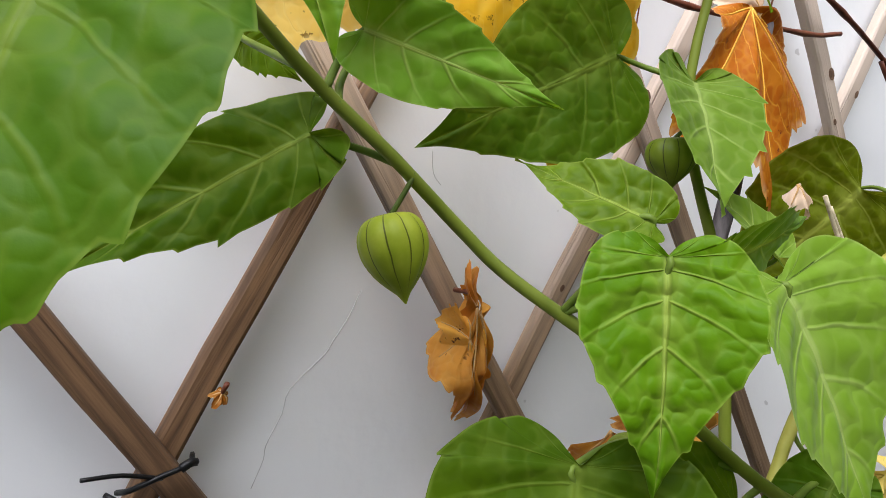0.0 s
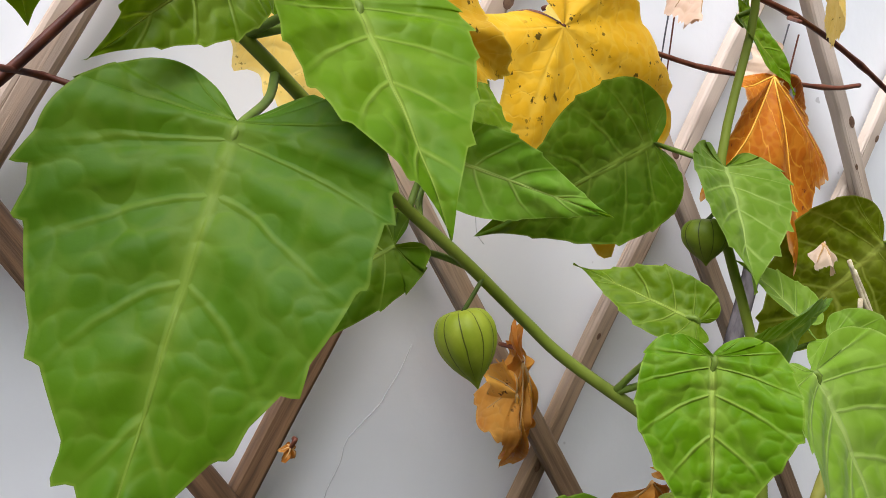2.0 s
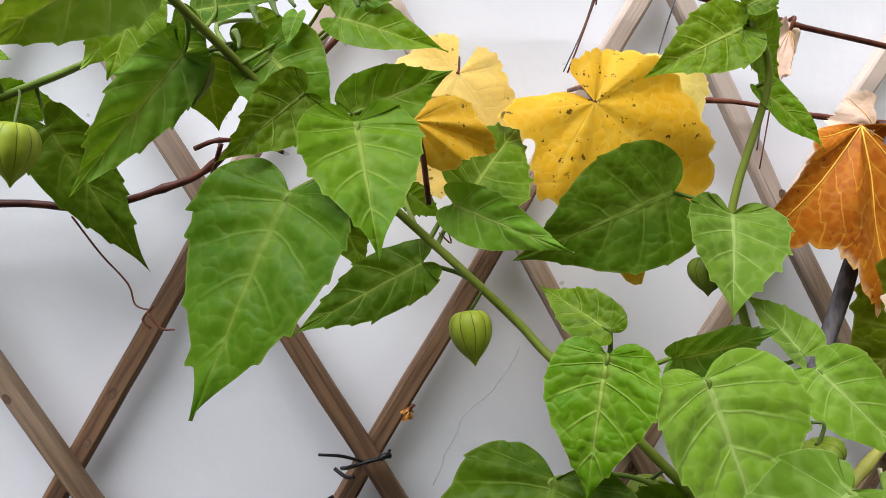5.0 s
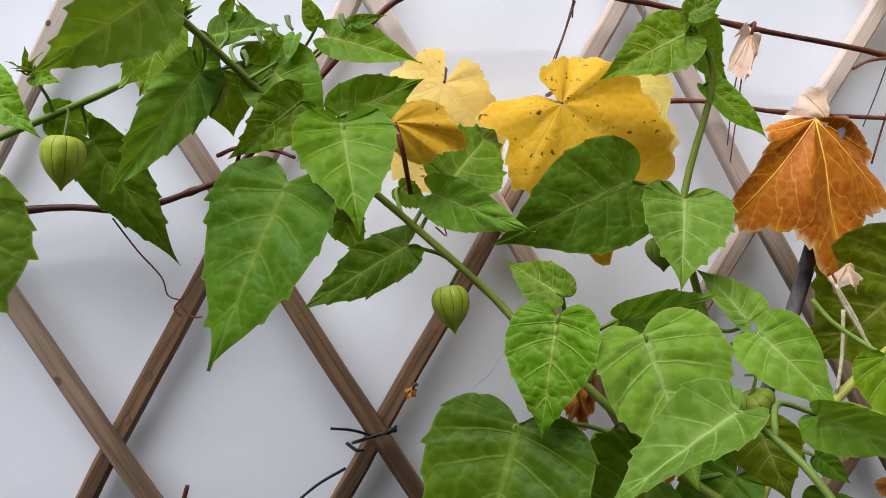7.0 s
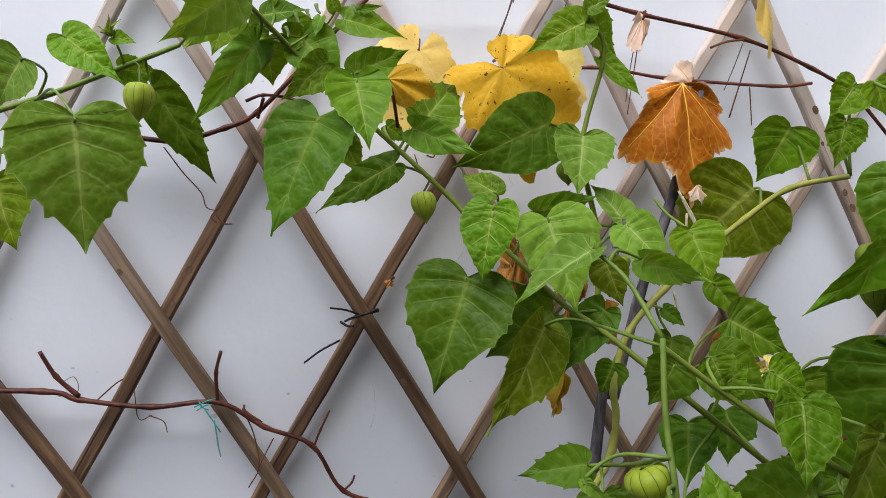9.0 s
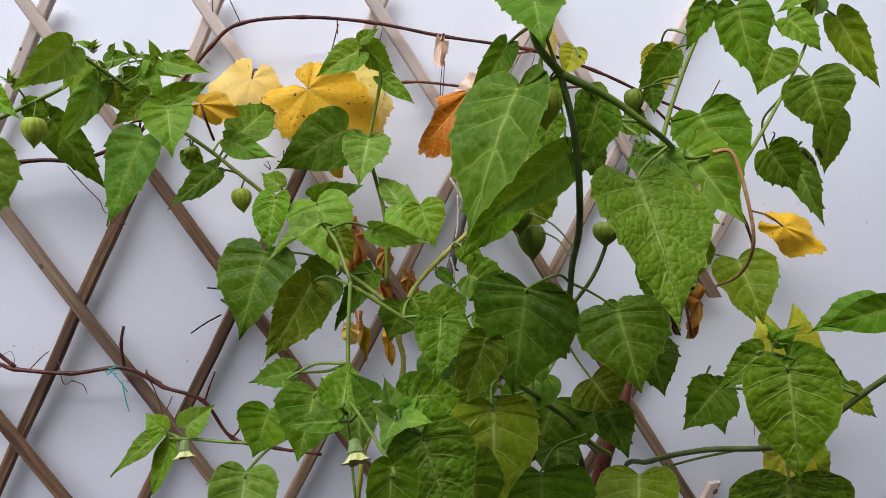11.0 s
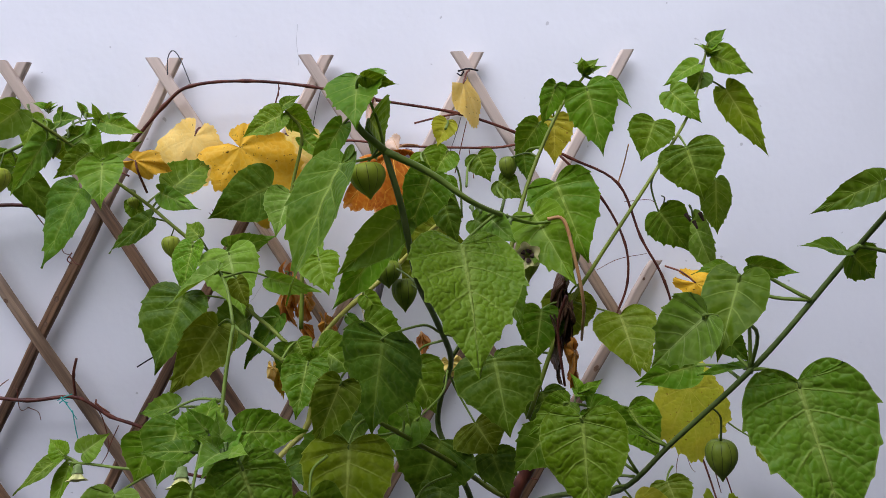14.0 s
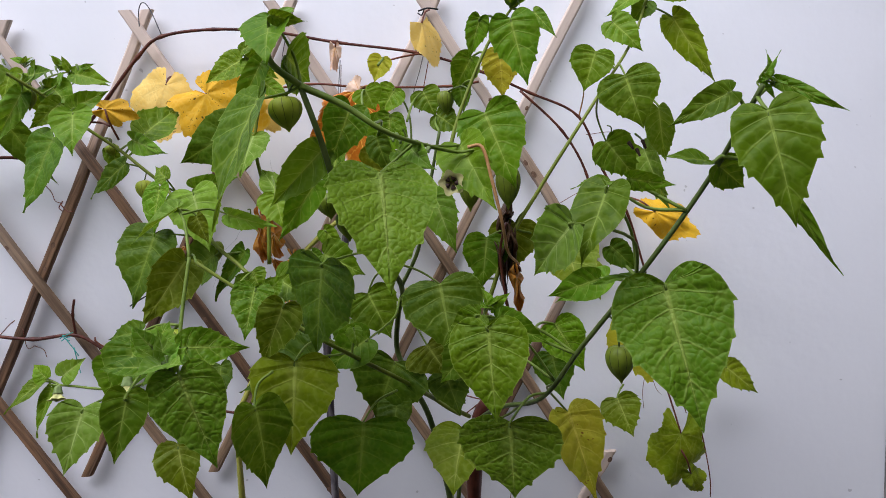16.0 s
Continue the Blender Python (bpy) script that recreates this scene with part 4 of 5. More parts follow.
leaf(plant, (0.435, -0.026, 1.423), (0.466, -0.041, 1.405), 0.6, stem=(0.452, -0.044, 1.429), kind='soft', roll=-20)
leaf(plant, (0.488, 0.014, 1.423), (0.512, -0.033, 1.369), 0.62, face=(-0.48, -0.76, 0.45), stem=(0.464, -0.026, 1.424), kind='green', fold=25)
leaf(plant, (0.459, 0.031, 1.378), (0.477, 0.021, 1.323), 0.6, stem=(0.465, 0.031, 1.378), kind='soft', roll=-10)
leaf(plant, (0.45, 0.153, 1.481), (0.463, 0.148, 1.453), 1.1, stem=(0.435, 0.096, 1.449), kind='green')
leaf(plant, (0.394, 0.104, 1.484), (0.404, 0.101, 1.462), 1.3, stem=(0.398, 0.048, 1.465), kind='green')
leaf(plant, (0.466, 0.094, 1.453), (0.489, 0.09, 1.435), 1.0, stem=(0.468, 0.065, 1.436), kind='green')
leaf(plant, (0.538, 0.194, 1.521), (0.539, 0.2, 1.468), 0.78, face=(-0.1, -0.99, -0.11), stem=(0.519, 0.064, 1.513), kind='lime')
leaf(plant, (0.504, 0.081, 1.505), (0.481, 0.105, 1.472), 0.62, face=(-0.41, -0.85, -0.33), stem=(0.515, 0.062, 1.506), kind='green')
leaf(plant, (0.564, 0.064, 1.54), (0.583, 0.05, 1.514), 0.4, stem=(0.544, 0.065, 1.545), kind='young')
sprig(plant, (0.544, 0.065, 1.548), (0.3, -0.2, 1), 0.02, 11, count=6)
leaf(plant, (0.542, 0.146, 1.331), (0.533, 0.138, 1.276), 1.0, stem=(0.552, 0.127, 1.346), kind='old')
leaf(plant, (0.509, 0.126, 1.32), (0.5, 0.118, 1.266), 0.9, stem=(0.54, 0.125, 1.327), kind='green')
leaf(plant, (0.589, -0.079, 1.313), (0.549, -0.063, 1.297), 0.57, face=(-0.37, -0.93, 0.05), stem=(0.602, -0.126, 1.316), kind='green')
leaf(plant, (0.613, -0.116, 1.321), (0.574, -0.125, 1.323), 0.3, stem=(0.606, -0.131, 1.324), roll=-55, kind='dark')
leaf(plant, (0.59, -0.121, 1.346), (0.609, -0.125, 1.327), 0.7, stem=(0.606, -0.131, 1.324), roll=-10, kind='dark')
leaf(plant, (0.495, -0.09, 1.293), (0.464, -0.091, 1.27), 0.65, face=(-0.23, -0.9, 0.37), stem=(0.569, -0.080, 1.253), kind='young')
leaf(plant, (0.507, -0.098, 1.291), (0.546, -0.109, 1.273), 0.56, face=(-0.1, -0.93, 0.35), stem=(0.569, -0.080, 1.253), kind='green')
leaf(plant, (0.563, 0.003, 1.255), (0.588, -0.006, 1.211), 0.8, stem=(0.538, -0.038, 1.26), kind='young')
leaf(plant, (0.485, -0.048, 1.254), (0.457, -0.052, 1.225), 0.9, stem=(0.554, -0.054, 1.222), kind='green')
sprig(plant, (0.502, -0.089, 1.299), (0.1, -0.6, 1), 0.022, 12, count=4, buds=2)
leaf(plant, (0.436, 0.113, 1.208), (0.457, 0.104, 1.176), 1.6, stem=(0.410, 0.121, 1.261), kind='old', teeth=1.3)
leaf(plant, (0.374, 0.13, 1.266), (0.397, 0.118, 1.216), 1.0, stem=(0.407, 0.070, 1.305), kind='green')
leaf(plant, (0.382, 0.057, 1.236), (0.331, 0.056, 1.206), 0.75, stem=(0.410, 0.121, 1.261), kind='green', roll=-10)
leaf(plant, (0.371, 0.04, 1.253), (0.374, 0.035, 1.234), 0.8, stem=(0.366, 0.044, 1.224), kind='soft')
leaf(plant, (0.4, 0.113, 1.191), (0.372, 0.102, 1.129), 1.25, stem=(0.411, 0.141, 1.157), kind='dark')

# low leaves
leaf(plant, (0.371, 0.043, 1.153), (0.363, 0.022, 1.083), 1.41, face=(0.3, -0.92, 0.26), stem=(0.409, 0.033, 1.189), kind='dark', fold=6)
leaf(plant, (0.471, 0.083, 1.121), (0.453, 0.036, 1.072), 1.08, face=(-0.46, -0.55, 0.7), stem=(0.531, -0.008, 1.186), kind='old')
leaf(plant, (0.513, -0.091, 1.204), (0.512, -0.096, 1.139), 1.26, face=(-0.23, -0.97, 0.08), stem=(0.547, -0.042, 1.207), kind='quilted', fold=6)
vine_leaf(vine, (0.758, 0.275, 1.012), (0.75, 0.268, 0.928), 0.052, kind='old', seed=43, stem=(0.735, 0.34, 1.12), cup=0.3, ripple=0.06, puff=0.01, crumple=0.2, lobes=1.3, basal=0.5, span=(-140, 140))
vine_leaf(vine, (0.772, 0.28, 0.95), (0.79, 0.275, 0.92), 0.02, kind='old', seed=44, stem=(0.757, 0.275, 0.99), cup=0.4, ripple=0.1, crumple=0.25)
leaf(plant, (0.835, 0.325, 1.085), (0.885, 0.328, 1.04), 0.55, stem=(0.79, 0.34, 1.115), kind='old', fold=4)
leaf(plant, (0.147, -0.053, 1.222), (0.14, -0.087, 1.177), 0.80, face=(0.23, -0.8, 0.55), stem=(0.165, 0.012, 1.217), kind='soft')
leaf(plant, (0.253, -0.172, 1.276), (0.246, -0.19, 1.233), 0.63, face=(0.43, -0.86, 0.29), stem=(0.215, -0.01, 1.25), kind='green')
leaf(plant, (0.301, -0.065, 1.219), (0.304, -0.057, 1.136), 0.63, face=(0.72, -0.69, -0.03), stem=(0.31, -0.035, 1.239), kind='green', fold=8)
leaf(plant, (0.219, -0.041, 1.179), (0.23, -0.059, 1.131), 0.8, stem=(0.214, -0.011, 1.242), kind='old')
leaf(plant, (0.332, 0.038, 1.227), (0.246, 0.041, 1.195), 0.6, stem=(0.362, 0.039, 1.229), kind='dark', roll=-20)
leaf(plant, (0.26, -0.096, 1.283), (0.306, -0.071, 1.274), 0.6, stem=(0.225, -0.053, 1.262), kind='young', roll=10)
leaf(plant, (0.218, -0.064, 1.268), (0.222, -0.029, 1.291), 0.85, stem=(0.216, -0.01, 1.254), kind='young', roll=-10)
leaf(plant, (0.241, -0.105, 1.287), (0.229, -0.111, 1.308), 0.7, stem=(0.223, -0.075, 1.262), kind='soft')
leaf(plant, (0.215, -0.074, 1.262), (0.18, -0.08, 1.266), 0.5, stem=(0.216, -0.01, 1.252), kind='green', roll=-30)
sprig(plant, (0.254, -0.115, 1.275), (0.1, -0.7, 0.8), 0.028, 13, "soft", count=7, buds=8)
leaf(plant, (0.082, 0.026, 1.226), (0.106, 0.027, 1.243), 0.8, stem=(0.086, 0.023, 1.218), kind='soft')
leaf(plant, (0.064, 0.028, 1.224), (0.048, 0.034, 1.238), 0.9, stem=(0.077, 0.025, 1.218), kind='young')
leaf(plant, (0.061, 0.028, 1.222), (0.021, 0.015, 1.196), 0.4, stem=(0.077, 0.025, 1.218), kind='young', roll=-30)
leaf(plant, (0.07, 0.025, 1.215), (0.05, 0.013, 1.169), 0.4, stem=(0.077, 0.025, 1.218), kind='green', roll=-30)
leaf(plant, (0.234, 0.157, 1.318), (0.189, 0.154, 1.264), 0.5, stem=(0.211, 0.156, 1.317), kind='dark', roll=-30)
leaf(plant, (0.27, 0.063, 1.311), (0.279, 0.058, 1.291), 1.2, stem=(0.261, 0.036, 1.301), kind='young')
leaf(plant, (0.283, 0.069, 1.289), (0.3, 0.069, 1.305), 0.9, stem=(0.283, 0.033, 1.285), kind='young')

# leaves behind the olive stem and about the right shoot
leaf(plant, (0.407, 0.26, 1.4), (0.353, 0.3, 1.325), 1.05, stem=(0.387, 0.214, 1.389), kind='old', fold=6)
leaf(plant, (0.406, 0.211, 1.455), (0.388, 0.223, 1.408), 1.05, stem=(0.414, 0.191, 1.411), kind='green')
leaf(plant, (0.413, 0.154, 1.459), (0.406, 0.151, 1.424), 0.95, stem=(0.432, 0.169, 1.417), kind='young')
leaf(plant, (0.42, 0.156, 1.486), (0.401, 0.155, 1.459), 1.0, stem=(0.432, 0.169, 1.417), kind='young')
leaf(plant, (0.418, 0.071, 1.51), (0.408, 0.07, 1.487), 0.95, stem=(0.416, 0.049, 1.501), kind='lime')
leaf(plant, (0.326, 0.144, 1.311), (0.372, 0.134, 1.287), 0.85, stem=(0.281, 0.114, 1.263), kind='green')
leaf(plant, (0.324, 0.17, 1.335), (0.349, 0.162, 1.307), 0.6, stem=(0.316, 0.217, 1.328), kind='green', roll=-20)
leaf(plant, (0.285, 0.092, 1.298), (0.321, 0.073, 1.277), 0.95, stem=(0.275, 0.117, 1.268), kind='green')
leaf(plant, (0.262, 0.095, 1.295), (0.244, 0.092, 1.268), 1.2, stem=(0.275, 0.117, 1.268), kind='dark')
leaf(plant, (0.33, 0.095, 1.288), (0.36, 0.089, 1.27), 1.0, stem=(0.295, 0.107, 1.251), kind='young')
leaf(plant, (0.254, 0.189, 1.264), (0.243, 0.186, 1.238), 1.0, stem=(0.263, 0.196, 1.272), kind='green')
leaf(plant, (0.3, 0.201, 1.306), (0.319, 0.196, 1.291), 0.55, stem=(0.292, 0.209, 1.308), kind='dark')
leaf(plant, (0.174, 0.012, 1.27), (0.136, 0.017, 1.264), 0.6, stem=(0.217, 0.001, 1.277), kind='dark', roll=-20)
leaf(plant, (0.169, 0.001, 1.267), (0.183, -0.004, 1.253), 0.4, stem=(0.217, 0.001, 1.277), kind='soft', roll=-30)
leaf(plant, (0.156, -0.002, 1.246), (0.14, -0.009, 1.211), 1.1, stem=(0.196, 0.008, 1.236), kind='green')
leaf(plant, (0.198, -0.046, 1.273), (0.184, -0.067, 1.232), 1.0, stem=(0.217, -0.005, 1.264), kind='green')
husk(plant, (0.204, 0.008, 1.268), (0.213, 0.002, 1.248), 0.0125, stem=(0.217, 0.001, 1.277), seed=21)
husk(plant, (0.359, 0.042, 1.385), (0.36, 0.039, 1.361), 0.0125, stem=(0.395, -0.002, 1.354), mat=HUSK_OLIVE, seed=22)
husk(plant, (0.445, 0.084, 1.361), (0.443, 0.081, 1.339), 0.0115, stem=(0.452, 0.075, 1.375), mat=HUSK_OLIVE, seed=23)
husk(plant, (0.495, 0.106, 1.396), (0.493, 0.1, 1.352), 0.0128, stem=(0.479, 0.087, 1.406), mat=HUSK_OLIVE, seed=24)
husk(plant, (0.535, 0.119, 1.393), (0.533, 0.113, 1.35), 0.0128, stem=(0.5, 0.086, 1.407), mat=HUSK_OLIVE, seed=25)

# right upper shoot
sprig(plant, (0.714, 0.207, 1.586), (0.1, -0.3, 1), 0.022, 14, count=6)
leaf(plant, (0.72, 0.206, 1.582), (0.764, 0.204, 1.563), 0.75, stem=(0.711, 0.207, 1.586), kind='green')
leaf(plant, (0.715, 0.208, 1.598), (0.736, 0.211, 1.613), 0.6, stem=(0.713, 0.208, 1.591), kind='green')
leaf(plant, (0.697, 0.194, 1.572), (0.657, 0.192, 1.552), 0.5, stem=(0.709, 0.205, 1.58), kind='green', roll=-20)
leaf(plant, (0.707, 0.204, 1.564), (0.686, 0.2, 1.541), 0.9, stem=(0.703, 0.2, 1.566), kind='dark')
leaf(plant, (0.709, 0.175, 1.446), (0.726, 0.214, 1.378), 0.42, stem=(0.688, 0.189, 1.459), kind='soft', face=(-0.5, -0.9, 0.0), fold=24)
leaf(plant, (0.655, 0.2, 1.412), (0.69, 0.2, 1.365), 0.85, stem=(0.637, 0.147, 1.462), kind='green', face=(-0.2, -0.95, 0.1))
leaf(plant, (0.71, 0.245, 1.398), (0.727, 0.212, 1.325), 0.42, stem=(0.687, 0.193, 1.418), kind='soft', face=(-0.5, -0.85, 0.1), fold=42, droop=0.3)
husk(plant, (0.662, 0.214, 1.414), (0.684, 0.208, 1.396), 0.0085, stem=(0.655, 0.19, 1.43), seed=31)
leaf(plant, (0.491, 0.095, 1.477), (0.493, 0.092, 1.453), 0.8, stem=(0.503, 0.058, 1.482), kind='dark', fold=30)
sprig(plant, (0.667, -0.191, 1.451), (1.0, -0.3, 0.25), 0.017, 15, count=5)

# flowers
flower(plant, (0.478, -0.009, 1.391), (-0.1, -1, -0.05), 0.0105, 1)
flower(plant, (0.231, -0.132, 1.265), (0.1, -0.6, -0.8), 0.0095, 2, False)
flower(plant, (0.085, 0.009, 1.213), (0.1, -0.5, -0.9), 0.0095, 3, False)

# grapevine
child("cane", tube_mesh("cane", [(-0.439, 0.352, 1.413), (-0.199, 0.352, 1.445), (-0.124, 0.352, 1.444), (-0.077, 0.352, 1.456), (-0.046, 0.352, 1.471), (0.002, 0.352, 1.518), (0.052, 0.352, 1.569), (0.088, 0.352, 1.593), (0.161, 0.352, 1.597), (0.244, 0.352, 1.587), (0.328, 0.352, 1.567), (0.437, 0.352, 1.545), (0.516, 0.352, 1.516), (0.585, 0.352, 1.481), (0.65, 0.352, 1.444), (0.68, 0.352, 1.37), (0.711, 0.35, 1.309), (0.735, 0.35, 1.22)], 0.0026, 0.0016, CANE, knots=0.35), vine)
child("cane", tube_mesh("cane", [(0.175, 0.352, 1.505), (0.281, 0.352, 1.515), (0.36, 0.352, 1.505), (0.475, 0.352, 1.498), (0.517, 0.352, 1.501)], 0.0016, 0.0017, CANE_RED, knots=0.4), vine)
child("cane", tube_mesh("cane", [(0.572, 0.352, 1.485), (0.627, 0.352, 1.426), (0.658, 0.352, 1.364), (0.661, 0.352, 1.31), (0.645, 0.352, 1.264)], 0.0018, 0.0016, CANE, knots=0.3), vine)
child("cane", tube_mesh("cane", [(-0.413, 0.352, 1.207), (-0.266, 0.352, 1.2), (-0.233, 0.352, 1.19), (-0.165, 0.352, 1.179), (-0.099, 0.352, 1.181), (-0.054, 0.352, 1.152), (-0.006, 0.352, 1.129), (0.025, 0.352, 1.076), (0.08, 0.352, 1.057), (0.138, 0.352, 1.043)], 0.0027, 0.002, CANE, knots=0.35), vine)
child("cane", tube_mesh("cane", [(-0.265, 0.352, 1.241), (-0.252, 0.352, 1.215), (-0.232, 0.352, 1.193)], 0.002, 0.0026, CANE, knots=0.3), vine)
child("cane", tube_mesh("cane", [(-0.099, 0.352, 1.181), (-0.099, 0.352, 1.212), (-0.093, 0.352, 1.235)], 0.002, 0.0017, CANE, knots=0.3), vine)
child("cane", tube_mesh("cane", [(-0.004, 0.352, 1.129), (0.003, 0.352, 1.146), (0.013, 0.352, 1.167)], 0.0013, 0.001, CANE, knots=0.3), vine)
child("cane", tube_mesh("cane", [(0.025, 0.352, 1.076), (0.034, 0.352, 1.085), (0.037, 0.352, 1.093)], 0.0013, 0.001, CANE, knots=0.3), vine)
child("cane", tube_mesh("cane", [(-0.055, 0.345, 1.481), (-0.039, 0.34, 1.486), (-0.019, 0.36, 1.485), (-0.002, 0.352, 1.479)], 0.0016, 0.0014, CANE, knots=0.3), vine)
child("cane", tube_mesh("cane", [(-0.039, 0.345, 1.484), (-0.046, 0.35, 1.465)], 0.0016, 0.0016, CANE, knots=0.3), vine)
child("shoot", tube_mesh("shoot", [(0.382, 0.307, 1.53), (0.415, 0.34, 1.54), (0.441, 0.352, 1.544)], 0.0012, 0.0013, CANE_RED), vine)
child("shoot", tube_mesh("shoot", [(0.65, 0.352, 1.444), (0.655, 0.34, 1.47), (0.65, 0.3, 1.493)], 0.001, 0.0008, STRAW), vine)
child("tendril", tube_mesh("tendril", [(-0.136, 0.357, 1.438), (-0.12, 0.357, 1.414), (-0.104, 0.357, 1.394), (-0.1, 0.357, 1.38), (-0.09, 0.357, 1.376)], 0.0007, 0.0005600000000000001, CANE_RED, steps=4, sides=5), vine)
child("tendril", tube_mesh("tendril", [(-0.093, 0.357, 1.375), (-0.085, 0.357, 1.364), (-0.076, 0.357, 1.363)], 0.0009, 0.00072, CANE_RED, steps=4, sides=5), vine)
child("tendril", tube_mesh("tendril", [(-0.089, 0.357, 1.379), (-0.096, 0.357, 1.37), (-0.091, 0.357, 1.364)], 0.0009, 0.00072, CANE_RED, steps=4, sides=5), vine)
child("tendril", tube_mesh("tendril", [(-0.254, 0.357, 1.192), (-0.235, 0.357, 1.197), (-0.237, 0.357, 1.212), (-0.247, 0.357, 1.208)], 0.0004, 0.00032, CANE_RED, steps=4, sides=5), vine)
child("tendril", tube_mesh("tendril", [(-0.181, 0.357, 1.195), (-0.179, 0.357, 1.165), (-0.166, 0.357, 1.168)], 0.0006, 0.00047999999999999996, CANE_RED, steps=4, sides=5), vine)
child("tendril", tube_mesh("tendril", [(-0.169, 0.357, 1.168), (-0.155, 0.357, 1.161), (-0.152, 0.357, 1.149)], 0.0006, 0.00047999999999999996, CANE_RED, steps=4, sides=5), vine)
child("tendril", tube_mesh("tendril", [(-0.076, 0.357, 1.171), (-0.066, 0.357, 1.143), (-0.062, 0.357, 1.106), (-0.074, 0.357, 1.083)], 0.0008, 0.00064, CANE_RED, steps=4, sides=5), vine)
child("tendril", tube_mesh("tendril", [(-0.046, 0.357, 1.137), (-0.057, 0.357, 1.116), (-0.064, 0.357, 1.101)], 0.0007, 0.0005600000000000001, CANE_RED, steps=4, sides=5), vine)
child("tendril", tube_mesh("tendril", [(-0.217, 0.357, 1.187), (-0.2, 0.357, 1.202), (-0.191, 0.357, 1.208)], 0.0008, 0.00064, CANE_RED, steps=4, sides=5), vine)
child("tendril", tube_mesh("tendril", [(-0.057, 0.357, 1.155), (-0.073, 0.357, 1.168), (-0.074, 0.357, 1.175)], 0.0014, 0.0011200000000000001, CANE_RED, steps=4, sides=5), vine)
child("tendril", tube_mesh("tendril", [(0.432, 0.357, 1.466), (0.442, 0.357, 1.504), (0.45, 0.357, 1.534)], 0.0008, 0.00064, CANE_RED, steps=4, sides=5), vine)
child("tendril", tube_mesh("tendril", [(0.203, 0.357, 1.594), (0.202, 0.357, 1.576)], 0.0008, 0.00064, CANE_RED, steps=4, sides=5), vine)
child("tendril", tube_mesh("tendril", [(0.204, 0.357, 1.588), (0.194, 0.357, 1.559), (0.184, 0.357, 1.532)], 0.0008, 0.00064, CANE_RED, steps=4, sides=5), vine)
child("tendril", tube_mesh("tendril", [(0.66, 0.36, 1.419), (0.696, 0.36, 1.42), (0.707, 0.36, 1.406)], 0.0005, 0.0004, CANE_RED, steps=4, sides=5), vine)
child("tendril", tube_mesh("tendril", [(0.621, 0.36, 1.327), (0.651, 0.36, 1.341), (0.69, 0.36, 1.347)], 0.0005, 0.0004, CANE_RED, steps=4, sides=5), vine)
child("tendril", tube_mesh("tendril", [(0.452, 0.357, 1.497), (0.456, 0.357, 1.468), (0.457, 0.357, 1.458)], 0.0007, 0.0005600000000000001, CANE_RED, steps=4, sides=5), vine)
child("tendril", tube_mesh("tendril", [(0.33, 0.357, 1.538), (0.327, 0.357, 1.512), (0.322, 0.357, 1.469)], 0.0006, 0.00047999999999999996, CANE_RED, steps=4, sides=5), vine)
child("tendril", tube_mesh("tendril", [(0.728, 0.36, 1.093), (0.741, 0.36, 1.067), (0.749, 0.36, 1.043), (0.756, 0.36, 1.034)], 0.0005, 0.0004, CANE_RED, steps=4, sides=5), vine)
child("tendril", tube_mesh("tendril", [(0.736, 0.36, 1.079), (0.729, 0.36, 1.042), (0.73, 0.36, 1.014)], 0.0005, 0.0004, CANE_RED, steps=4, sides=5), vine)
child("tendril", tube_mesh("tendril", [(0.774, 0.357, 1.071), (0.783, 0.357, 1.034), (0.791, 0.357, 1.004)], 0.0009, 0.00072, CANE_RED, steps=4, sides=5), vine)
child("tendril", tube_mesh("tendril", [(0.53, 0.357, 0.933), (0.529, 0.357, 0.905), (0.524, 0.357, 0.876)], 0.0006, 0.00047999999999999996, CANE_RED, steps=4, sides=5), vine)
child("tendril", tube_mesh("tendril", [(0.798, 0.36, 1.031), (0.811, 0.36, 0.987), (0.825, 0.36, 0.905), (0.826, 0.36, 0.867)], 0.0011, 0.0008800000000000001, CANE_RED, steps=4, sides=5), vine)
child("tendril", tube_mesh("tendril", [(0.457, 0.357, 1.055), (0.493, 0.357, 1.043), (0.533, 0.357, 1.034)], 0.0011, 0.0008800000000000001, CANE_RED, steps=4, sides=5), vine)
child("tendril", tube_mesh("tendril", [(0.465, 0.357, 1.021), (0.5, 0.357, 1.047), (0.525, 0.357, 1.063)], 0.0009, 0.00072, CANE_RED, steps=4, sides=5), vine)
child("tendril", tube_mesh("tendril", [(0.116, 0.357, 1.429), (0.123, 0.357, 1.427), (0.124, 0.357, 1.434), (0.125, 0.357, 1.442)], 0.0009, 0.00072, CANE_RED, steps=4, sides=5), vine)
child("tendril", tube_mesh("tendril", [(0.099, 0.357, 1.426), (0.107, 0.357, 1.419), (0.104, 0.357, 1.43)], 0.0007, 0.0005600000000000001, CANE_RED, steps=4, sides=5), vine)
vine_leaf(vine, (0.173, 0.262, 1.505), (0.203, 0.252, 1.412), 0.09, arms=[(-101, 0.53), (-50, 0.6), (0, 1.0), (30, 0.86), (193, 0.26)], span=(-132, 203), lobes=1.9, kind='yellow', seed=2, stem=(0.178, 0.331, 1.518), cup=0.1, ripple=0.05, puff=0.006, crumple=0.07, face=(0.05, -1.0, 0.3), label='large yellow grape leaf with dark specks')
vine_leaf(vine, (0.105, 0.306, 1.524), (0.083, 0.295, 1.455), 0.062, basal=0.42, kind='paleyellow', seed=3, stem=(0.108, 0.34, 1.537), cup=0.25, ripple=0.015, puff=0.003, crumple=0.08)
